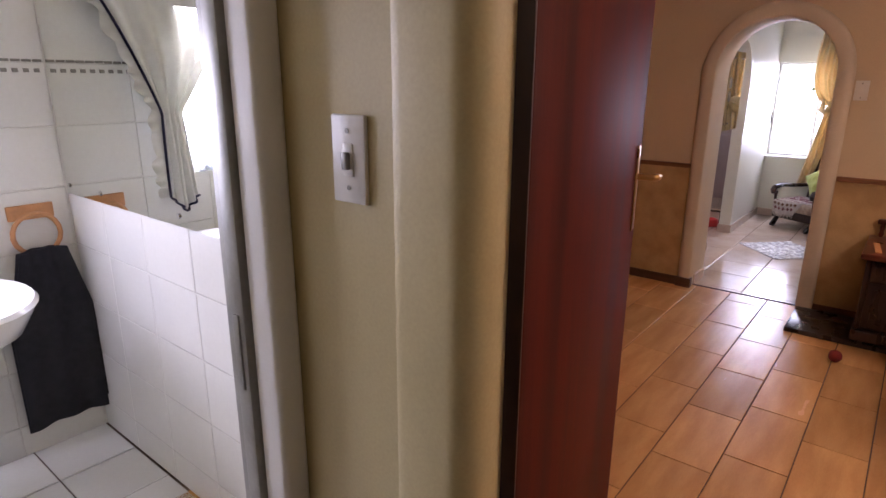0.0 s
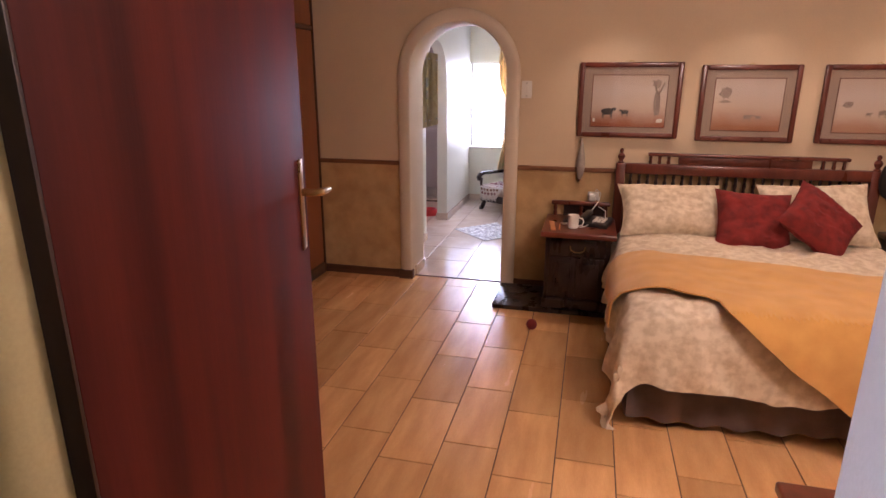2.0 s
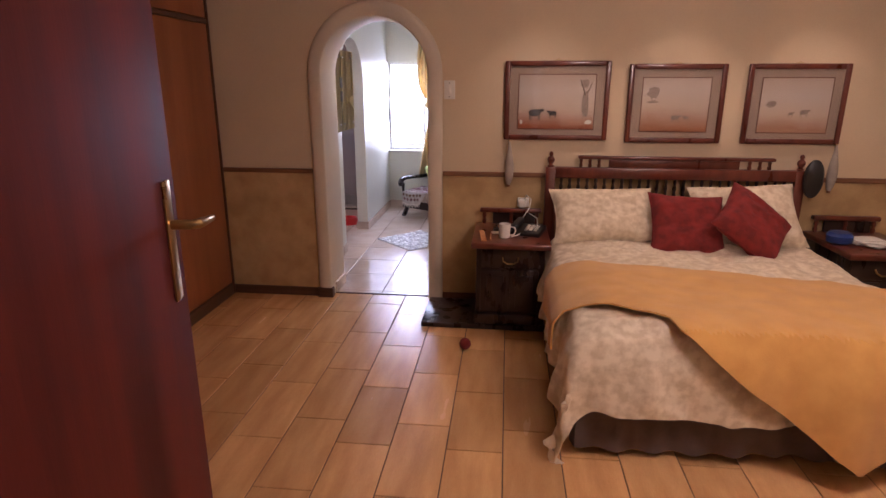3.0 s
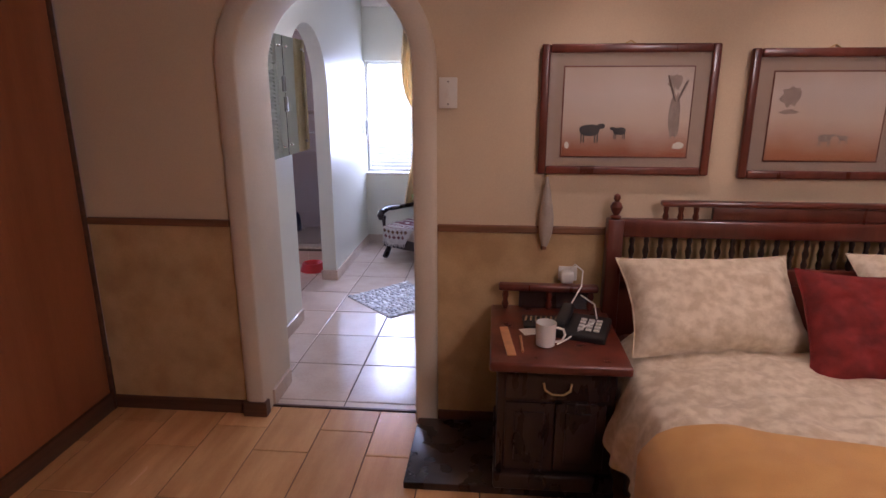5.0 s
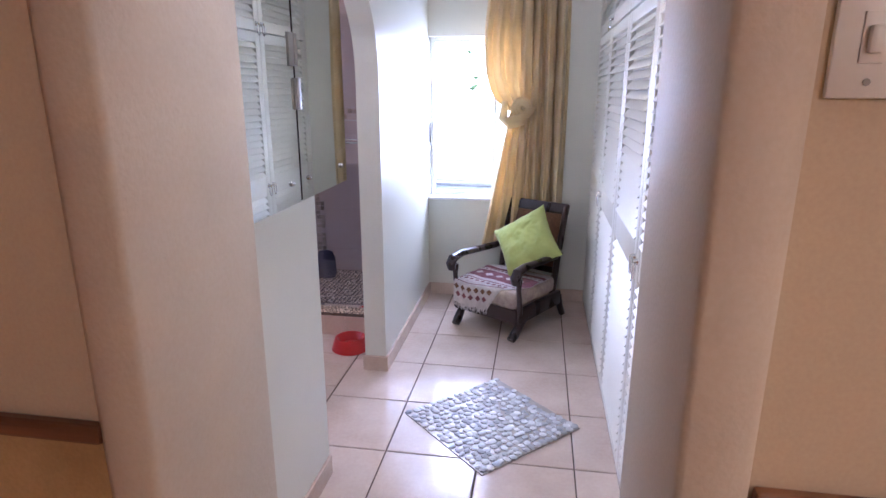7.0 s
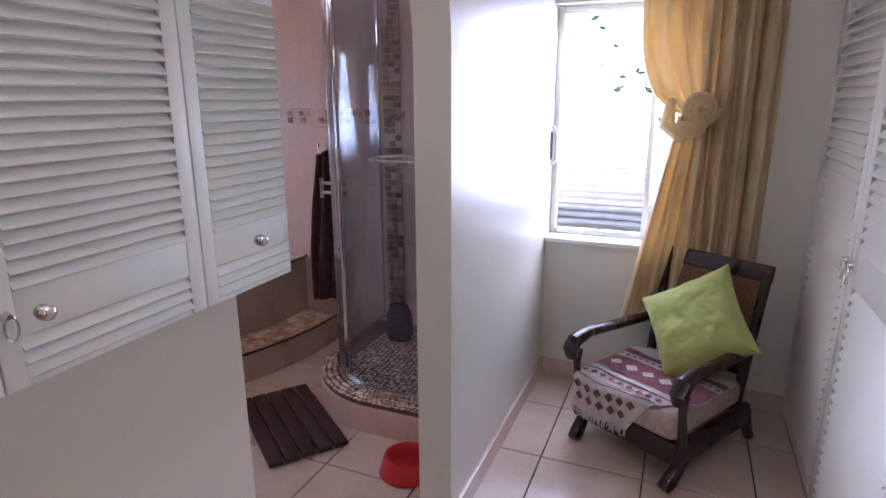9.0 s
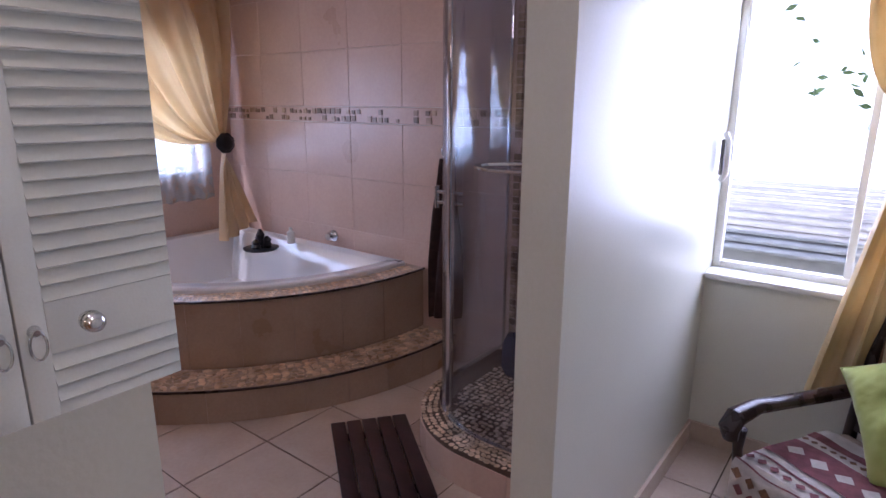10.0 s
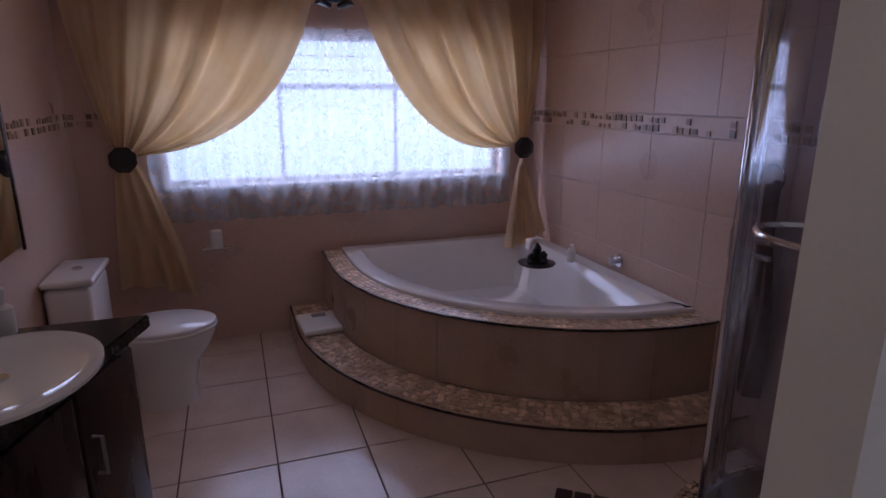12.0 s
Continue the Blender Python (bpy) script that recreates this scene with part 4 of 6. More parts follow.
mug = thing("mug", "white ceramic mug on the nightstand", "mug", (1.27, 4.19, 0.622))
bm = bmesh.new()
lathe(bm, [(0.032, 0), (0.036, 0.004), (0.039, 0.09), (0.036, 0.09), (0.033, 0.012), (0.002, 0.010)], 1.275, 4.18, 0.6225, 24)
part("cup", bm, "ceramic", mug)
bm = bmesh.new()
sweep(bm, [(1.312, 4.175, 0.695), (1.338, 4.172, 0.690), (1.345, 4.171, 0.668), (1.335, 4.172, 0.645), (1.311, 4.175, 0.638)], 0.005, 8)
part("handle", bm, "ceramic", mug)

phone = thing("telephone", "black desk telephone with pale keys and coiled cord", "telephone", (1.44, 4.30, 0.622))
part("base", boxed(-0.10, -0.09, 0, 0.10, 0.09, 0.035, 0.01, 3, m=pose(1.43, 4.31, 0.624, 7, 0, -18)), "black", phone)
part("receiver", boxed(-0.025, -0.09, 0, 0.025, 0.09, 0.035, 0.014, 3, m=pose(1.36, 4.335, 0.664, 7, 0, -18)), "black", phone)
for i in range(4):
    for j in range(3):
        part("key", boxed(-0.011, -0.007, 0, 0.011, 0.007, 0.006, 0.001, m=pose(1.43, 4.31, 0.658, 7, 0, -18) @ pose(0.0 + j * 0.030, -0.05 + i * 0.026, 0.003)), "plastic", phone, "pale key")
cable = thing("phone_cable", "white looping cable from wall plug", "cable", (1.42, 4.45, 0.63))
bm = bmesh.new()
cp = [(1.24, 4.28, 0.628), (1.30, 4.33, 0.632), (1.38, 4.40, 0.68), (1.44, 4.47, 0.76), (1.45, 4.52, 0.81), (1.42, 4.55, 0.83), (1.405, 4.58, 0.80)]
sweep(bm, cp, 0.0035, 6)
part("lead", bm, "plastic", cable)
bm = bmesh.new()
sweep(bm, [(1.44, 4.47, 0.72), (1.49, 4.42, 0.70), (1.49, 4.34, 0.66), (1.44, 4.28, 0.665), (1.36, 4.22, 0.63), (1.32, 4.18, 0.627)], 0.0035, 6)
part("loop", bm, "plastic", cable)
plug = thing("wall_plug", "white plug adaptor in a wall socket", "plug", (1.40, WALL_Y, 0.78))
part("socket_plate", boxed(1.36, WALL_Y - 0.016, 0.735, 1.44, WALL_Y - 0.006, 0.80, 0.003), "plastic", plug)
part("adaptor", boxed(1.365, WALL_Y - 0.075, 0.738, 1.42, WALL_Y - 0.016, 0.79, 0.012, 3), "plastic", plug)
tray = thing("pen_tray", "dark tray with pens and small clutter", "tray", (1.17, 4.22, 0.622))
part("base", boxed(1.20, 4.33, 0.6225, 1.36, 4.45, 0.636, 0.004), "black", tray)
for k in range(7):
    bm = bmesh.new()
    sweep(bm, [(1.21 + k * 0.02, 4.36, 0.640), (1.215 + k * 0.02, 4.40, 0.645)], 0.006, 6)
    part("bead", bm, "chrome", tray)
pap = thing("note_paper", "small white papers on the nightstand", "paper", (1.22, 4.25, 0.622))
part("sheet", boxed(-0.04, -0.03, 0, 0.04, 0.03, 0.002, m=pose(1.23, 4.30, 0.6225, 0, 0, 20)), "paper", pap)
ruler = thing("letter_opener", "pale orange wooden paper knife", "paper knife", (1.13, 4.2, 0.622))
part("blade", boxed(-0.017, -0.13, 0, 0.017, 0.13, 0.006, 0.0025, m=pose(1.135, 4.20, 0.6225, 0, 0, 6)), "orangewood", ruler)
pen = thing("pen", "thin orange ballpoint pen lying flat", "pen", (1.185, 4.17, 0.622))
bm = bmesh.new()
sweep(bm, [(1.188, 4.10, 0.6275), (1.185, 4.24, 0.6275)], 0.005, 8)
part("barrel", bm, "orangewood", pen)
bag = thing("papers_pile", "pile of crumpled papers and small tins", "papers", (3.5, 4.3, 0.622))
for k in range(7):
    part("sheet", boxed(-0.09, -0.06, 0, 0.09, 0.06, 0.004, m=pose(3.52 + 0.03 * math.sin(k * 2), 4.26 + 0.03 * math.cos(k * 3), 0.6225 + 0.0045 * k, 0, 0, k * 31)), "paper", bag)
bm = bmesh.new()
lathe(bm, [(0.05, 0), (0.07, 0.01), (0.075, 0.05), (0.06, 0.07), (0.01, 0.075)], 3.35, 4.28, 0.6225, 18)
tin = thing("bowl", "dark blue bowl on the far nightstand", "bowl", (3.35, 4.28, 0.622))
part("body", bm, "blue", tin)

ball = thing("ball", "small red rubber ball on the floor", "ball", (1.055, 3.806, 0))
bm = bmesh.new()
bmesh.ops.create_icosphere(bm, subdivisions=3, radius=0.036, matrix=Matrix.Translation((1.055, 3.806, 0.038)))
for v in bm.verts:
    v.co += (v.co - Vector((1.055, 3.806, 0.038))) * 0.06 * noise.noise(v.co * 60)
part("body", bm, "redcloth", ball)

stool = thing("bench", "red-brown wooden bench at the foot of the bed", "bench", (2.5, 2.1, 0))
part("seat", boxed(2.02, 1.62, 0.30, 2.75, 2.02, 0.34, 0.01, 3), "mahogany", stool)
for x in (2.06, 2.69):
    for y in (1.66, 1.96):
        part("leg", boxed(x - 0.025, y - 0.025, 0, x + 0.025, y + 0.025, 0.30, 0.005), "mahogany", stool)


# ---- white shower room ----
def shower_room():
    m = thing("mirror", "large frameless wall mirror over white tiles", "mirror", (-0.7, 0.83, 1.1))
    part("glass", boxed(-1.535, 0.826, 1.115, -0.02, 0.832, 2.0), "mirror", m)
    for x, z in ((-1.50, 1.15), (-1.2, 1.15), (-0.6, 1.15), (-0.1, 1.15)):
        bm = bmesh.new()
        sweep(bm, [(x, 0.8255, z), (x, 0.8215, z)], 0.009, 10)
        part("clip", bm, "chrome", m)
    t = thing("towel_ring", "brass towel ring on white tiled wall", "towel ring", (WX, 0.685, 1.04))
    part("backplate", boxed(WX + 0.006, 0.60, 1.025, WX + 0.022, 0.765, 1.085, 0.004), "orangewood", t)
    bm = bmesh.new()
    sweep(bm, [(WX + 0.04, 0.685 + 0.085 * math.sin(a * 0.3307), 0.965 + 0.085 * math.cos(a * 0.3307)) for a in range(20)], 0.010, 8, cap=False)
    part("ring", bm, "orangewood", t)
    w = thing("hand_towel", "black hand towel hanging through the ring", "towel", (WX + 0.06, 0.69, 0.1))
    for side in (0, 1):
        def fn(u, v, side=side):
            wd = 0.09 + 0.085 * min(1, v * 2.2)
            return (WX + 0.045 + side * 0.022 + 0.010 * math.sin(u * 15 + side), 0.685 + (u - 0.5) * 2 * wd * 0.92, 0.90 - v * (0.78 - side * 0.06) + 0.012 * math.sin(u * 3))
        bm = bmesh.new()
        sheet(bm, 24, 30, fn, 0.010)
        part("fold", bm, "towel", w)
    b = thing("washbasin", "white ceramic wall basin", "basin", (-1.25, 0.33, 0.75))
    bm = bmesh.new()
    lathe(bm, [(0.10, -0.16), (0.20, -0.10), (0.25, -0.02), (0.262, 0.0), (0.25, 0.012), (0.22, 0.0), (0.12, -0.09), (0.01, -0.10)], -1.13, 0.31, 0.86, 30, 1.15, 0.85)
    part("bowl", bm, "ceramic", b)
    bm = bmesh.new()
    lathe(bm, [(0.09, 0), (0.075, 0.3), (0.085, 0.71)], -1.33, 0.25, 0, 18)
    part("pedestal", bm, "ceramic", b)
    c = thing("lace_curtain", "white tied lace curtain with navy edging", "curtain", (WX + 0.08, 0.2, 1.0))

    def cur(u, v):
        y_out = 0.68 - 0.27 * min(1.0, v * 1.7) ** 0.8
        edge = 0.05 + 0.27 * min(1.0, v * 1.7) ** 1.6 - 0.10 * max(0.0, v - 0.6)
        y = y_out + (edge - y_out) * u
        return (WX + 0.07 + 0.018 * math.sin(u * 26) + 0.01 * math.sin(u * 11 + v * 5), y, 2.0 - v * 0.96 - 0.07 * max(0.0, v - 0.6) / 0.4 * (1 - abs(2 * u - 1)))
    bm = bmesh.new()
    sheet(bm, 60, 40, cur, 0.003)
    part("cloth", bm, "duvetlace", c)
    bm = bmesh.new()
    sheet(bm, 8, 120, lambda u, v: Vector(cur(0.0, v)) + Vector((0.004 + 0.020 * u * math.sin(v * 75 + 2 * math.sin(v * 13)), u * (0.055 + 0.008 * math.sin(v * 31)), 0.006 * u * math.sin(v * 47))), 0.002)
    part("frill", bm, "duvetlace", c, "gathered white frill")
    bm = bmesh.new()
    sweep(bm, [Vector(cur(0.0, k / 30)) + Vector((0.014, 0.004, 0)) for k in range(31)], 0.006, 6)
    sweep(bm, [Vector(cur(k / 20, 1.0)) + Vector((0.012, 0, -0.004)) for k in range(21)], 0.006, 6)
    part("navy_edging", bm, "navy", c)
    n = thing("lace_curtain", "sheer white lace curtain across the window", "curtain", (WX + 0.03, 0, 1.1))
    bm = bmesh.new()
    sheet(bm, 90, 4, lambda u, v: (WX + 0.035 + 0.012 * math.sin(u * 60), 0.34 - u * 0.84, 2.0 - v * 0.86), 0.002)
    part("cloth", bm, "lace", n)
    tp = thing("bath_taps", "pair of chrome taps on white tiles", "taps", (WX, 0.1, 0.75))
    for y in (0.12, 0.0):
        bm = bmesh.new()
        sweep(bm, [(WX + 0.006, y, 0.78), (WX + 0.06, y, 0.78)], 0.014, 10)
        lathe(bm, [(0.02, 0), (0.028, 0.02), (0.02, 0.04)], WX + 0.05, y, 0.785, 12)
        part("tap", bm, "chrome", tp)


M["duvetlace"] = mat("white_cotton", (0.80, 0.79, 0.72), 0.85, vary=0.06, scale=20, grain=260, bump=0.2, translucent=0.25)
shower_room()


# ---- passage ----
SLATS = {}


def slat(parent, x, y0, y1, z, tilt, deep):
    """A thin tilted louvre slat running along y; alike slats share one mesh."""
    key = (round(y1 - y0, 3), deep)
    if key not in SLATS:
        bm = boxed(-deep / 2, -key[0] / 2, -0.0025, deep / 2, key[0] / 2, 0.0025)
        SLATS[key] = mesh_of("slat", bm, "louvre", False)
    ob = new("slat", SLATS[key])
    ob.parent = parent
    ob.matrix_basis = pose(x, (y0 + y1) / 2, z, 0, tilt, 0)
    return ob


def louvre_leaf(parent, x0, x1, y0, y1, z0, z1, rails, st, pitch, tilt, name="door"):
    """A framed louvre leaf between x0 and x1; rails: pairs of heights that are solid."""
    back = 0.009 if tilt > 0 else -0.006
    leaf = part(name, boxed((x0 + x1) / 2 - back, y0 + st, z0 + 0.01, (x0 + x1) / 2 - back + 0.003, y1 - st, z1 - 0.01), "louvre", parent)
    part("stile", boxed(x0, y0, z0, x1, y0 + st, z1, 0.003), "louvre", leaf)
    part("stile", boxed(x0, y1 - st, z0, x1, y1, z1, 0.003), "louvre", leaf)
    for a, b in rails:
        part("rail", boxed(x0 + 0.001, y0 + st, a, x1 - 0.001, y1 - st, b, 0.002), "louvre", leaf)
    for (a, b), (c, d) in zip(rails, rails[1:]):
        n = int((c - b) / pitch)
        for k in range(n):
            slat(leaf, (x0 + x1) / 2 + (0.004 if tilt > 0 else -0.004), y0 + st, y1 - st, b + (k + 0.5) * (c - b) / n, tilt, 0.046)
    return leaf


def ring_pull(parent, x, y, z, way):
    bm = bmesh.new()
    sweep(bm, [(x + way * 0.014, y + 0.016 * math.sin(a * 0.3307), z - 0.030 + 0.032 * math.cos(a * 0.3307)) for a in range(20)], 0.0032, 8, cap=False)
    sweep(bm, [(x, y, z), (x + way * 0.006, y, z), (x + way * 0.018, y, z)], [0.014, 0.012, 0.007], 12)
    part("ring_pull", bm, "chrome", parent, "chrome drop ring")


CX = -0.103


def mirror_cabinet():
    """A shallow wall cabinet with two frameless mirror doors, screwed at their corners and hinged at the middle."""
    z0, z1 = 1.182, 1.832
    c = thing("mirror_cabinet", "shallow white wall cabinet with two frameless mirror doors", "mirror cabinet", (CX - 0.06, 5.42, z0))
    part("body", boxed(PX + 0.001, 5.03, z0 + 0.004, CX - 0.024, 5.794, z1 - 0.004, 0.002), "white", c)
    # black strip put in for the shade of the recess between the doors
    part("gap_strip", boxed(CX - 0.0235, 5.400, z0 + 0.004, CX - 0.016, 5.428, z1 - 0.004), "black", c, "black strip standing for the shade in the gap")
    for y0, y1 in ((5.022, 5.409), (5.420, 5.800)):
        d = part("door", boxed(CX - 0.0155, y0, z0, CX - 0.0045, y1, z1, 0.001), "dooredge", c, "dark-edged backing board")
        bm = bmesh.new()
        m = [bm.verts.new((CX, y, z)) for y, z in ((y0, z0), (y1, z0), (y1, z1), (y0, z1))]
        b = [bm.verts.new((CX - 0.004, y, z)) for y, z in ((y0, z0), (y1, z0), (y1, z1), (y0, z1))]
        bm.faces.new(m)
        bm.faces.new(b[::-1])
        for q in range(4):
            bm.faces.new((m[q], b[q], b[(q + 1) % 4], m[(q + 1) % 4]))
        part("mirror", bm, "mirror", d, "clear silvered mirror", False)
        for y in (y0 + 0.052, y1 - 0.055):
            for z in (z0 + 0.056, z1 - 0.056):
                bm = bmesh.new()
                lathe(bm, [(0.007, 0), (0.007, 0.003), (0.006, 0.006), (0.003, 0.008), (0.001, 0.0085)], 0, 0, 0, 16)
                bmesh.ops.transform(bm, matrix=Matrix.Translation((CX + 0.0005, y, z)) @ pose(0, 0, 0, 0, 90, 0), verts=bm.verts)
                part("screw_cap", bm, "chrome", d, "domed chrome screw cap")
    for y, z in ((5.402, 1.535), (5.424, 1.425)):
        h = part("hinge", boxed(CX + 0.0005, y - 0.020, z, CX + 0.004, y + 0.020, z + 0.082, 0.001), "steel", c, "grey steel hinge plate")
        bm = bmesh.new()
        sweep(bm, [(CX + 0.006, 5.4145, z + 0.002), (CX + 0.006, 5.4145, z + 0.080)], 0.005, 10)
        part("hinge_pin", bm, "steel", h)


mirror_cabinet()
QX = 0.885


def closets():
    """Built-in closets in pairs of leaves; small louvred cupboards stand above the tall doors."""
    for k, (a, mid, b) in enumerate(((6.622, 7.285, 7.945), (5.352, 5.958, 6.612), (4.962, 5.150, 5.342))):
        c = thing("closet", "built-in cream louvre closet with chrome drop pulls", "closet", (QX + 0.3, mid, 0), "passage closets")
        part("body", boxed(QX + 0.03, a - 0.004, 0.0, 1.495, b + 0.004, PCEIL - 0.005, 0.002), "louvre", c)
        part("frame_post", boxed(QX + 0.004, b + 0.0005, 0.034, QX + 0.03, b + 0.0085, PCEIL - 0.005, 0.001), "louvre", c)
        part("kick_board", boxed(QX + 0.008, a, 0.0, QX + 0.03, b, 0.033), "tile", c)
        for y0, y1, pull in ((a, mid - 0.002, mid - 0.032), (mid + 0.002, b, mid + 0.032)):
            leaf = louvre_leaf(c, QX, QX + 0.028, y0, y1, 0.035, 1.786, [(0.035, 0.10), (0.842, 0.962), (1.735, 1.786)], 0.055, 0.036, -50)
            top = louvre_leaf(c, QX, QX + 0.028, y0, y1, 1.796, 2.39, [(1.796, 1.855), (2.335, 2.39)], 0.055, 0.036, -50, "top_door")
            if k < 2:
                ring_pull(leaf, QX, pull, 0.905, -1)
                ring_pull(top, QX, pull, 1.835, -1)
    part("end_strip", boxed(QX + 0.006, 7.955, 0.0, QX + 0.03, NY - 0.002, PCEIL - 0.005, 0.002), "louvre", c)


closets()


def pebbles(bm, spots, r, z, rng, squash=0.35):
    for x, y in spots:
        a0, k = rng.uniform(0, 6.28), rng.uniform(0.75, 1.05)
        el = rng.uniform(0.62, 1.0)
        n = 7
        ca, sa = math.cos(a0), math.sin(a0)
        rings = []
        for rr, h in ((1.0, 0.0), (0.88, 0.65), (0.45, 1.0)):
            ring = []
            for i in range(n):
                t = 6.28318 * i / n
                px, py = math.cos(t) * rr * r * k, math.sin(t) * rr * r * k * el
                ring.append(bm.verts.new((x + px * ca - py * sa, y + px * sa + py * ca, z + h * r * squash)))
            rings.append(ring)
        for p, q in zip(rings, rings[1:]):
            for i in range(n):
                bm.faces.new((p[i], p[(i + 1) % n], q[(i + 1) % n], q[i]))
        bm.faces.new(rings[-1])


def pebble_panel():
    cx, cy, h = 0.365, 6.31, 0.285
    p = thing("pebble_panel", "diamond of grey and white pebbles set in floor tiles", "pebble inlay", (cx, cy, 0))
    tagged(p, kind="structure")
    part("bed", boxed(-h, -h, 0, h, h, 0.006, m=pose(cx, cy, 0.0005, 0, 0, 45)), "steel2", p)
    rng = random.Random(2)
    spots = []
    n = 17
    for i in range(n):
        for j in range(n):
            u = (i + 0.5 + rng.uniform(-0.25, 0.25) + 0.25 * (j % 2)) / n * 2 * h - h
            v = (j + 0.5 + rng.uniform(-0.22, 0.22)) / n * 2 * h - h
            if abs(u) < h - 0.012:
                spots.append((cx + (u - v) * 0.7071, cy + (u + v) * 0.7071))
    bm = bmesh.new()
    pebbles(bm, spots, 0.0218, 0.0065, rng)
    tagged(part("pebble_bed", bm, "greypebble", p), kind="stuff")


pebble_panel()


def nook_curtain():
    c = thing("curtain", "gold cloth curtain tied in a knotted rosette", "curtain", (0.42, NY - 0.08, 0.3))
    y = NY - 0.075

    def straight(u, v):
        x = 0.40 + u * 0.29 + 0.015 * math.sin(v * 3)
        return (x, y - 0.036 * math.sin(u * 24 + 0.6 * math.sin(v * 4)) - 0.012 * math.sin(u * 61), 2.36 - v * 2.0)
    bm = bmesh.new()
    sheet(bm, 80, 40, straight, 0.004)
    part("hanging_side", bm, "curtain", c)

    def gathered(u, v):
        top = Vector((0.19 + 0.26 * u, y, 2.36))
        low = Vector((0.36 + 0.09 * u, y, 1.32))
        p = top.lerp(low, v)
        p.x -= (1 - u) * 0.13 * math.sin(v ** 1.6 * 3.14)
        p.y -= 0.03 * math.sin(v * 3.14) + (0.034 * math.sin(u * 21 + v * 2) + 0.010 * math.sin(u * 47 - v * 3)) * (1 - 0.5 * v)
        p.z -= 0.10 * (1 - u) * max(0, math.sin((v - 0.5) * 6.28)) * (v > 0.5)
        return p
    bm = bmesh.new()
    sheet(bm, 50, 44, gathered, 0.004)
    part("swag", bm, "curtain", c)

    def tail(u, v):
        w = 0.07 + 0.10 * v
        xc = 0.385 - 0.10 * v
        return (xc + (u - 0.4) * 2 * w * 0.9, y - 0.03 - 0.030 * math.sin(u * 19 + v) - 0.01 * math.sin(u * 41), 1.33 - v * 0.93 + 0.05 * u * v)
    bm = bmesh.new()
    sheet(bm, 46, 36, tail, 0.004)
    part("tail", bm, "curtain", c)
    bm = bmesh.new()
    pts = []
    for k in range(46):
        a = k * 0.42
        r = 0.012 + 0.0012 * k
        pts.append((0.415 + math.cos(a) * r, y - 0.105 + 0.0007 * k, 1.36 + math.sin(a) * r))
    sweep(bm, pts, [0.012 + 0.0001 * k for k in range(46)], 8)
    part("rosette", bm, "curtain", c, "rolled cloth rosette")
    bm = bmesh.new()
    sweep(bm, [(0.45, y - 0.06, 1.34), (0.40, y - 0.10, 1.28), (0.34, y - 0.09, 1.265), (0.29, y - 0.06, 1.29), (0.30, y - 0.05, 1.40)], [0.03, 0.04, 0.045, 0.035, 0.02], 10)
    part("knot", bm, "curtain", c)
    r = thing("curtain_rod", "thin white curtain rail above the nook window", "curtain rail", (0.3, NY - 0.06, 2.29))
    part("rail", boxed(-0.2, NY - 0.10, 2.36, 0.86, NY - 0.061, 2.38, 0.004), "white", r)
    h = thing("wall_intercom", "grey and white handset on the nook window edge", "handset", (-0.2, NY - 0.02, 1.15))
    bm = bmesh.new()
    sweep(bm, [(-0.213, NY - 0.03, 1.10), (-0.195, NY - 0.05, 1.13), (-0.195, NY - 0.05, 1.24), (-0.213, NY - 0.03, 1.27)], 0.011, 10)
    part("handset", bm, "plastic", h)
    part("cradle", boxed(-0.2195, NY - 0.06, 1.12, -0.207, NY - 0.005, 1.25, 0.003), "steel", h)


nook_curtain()


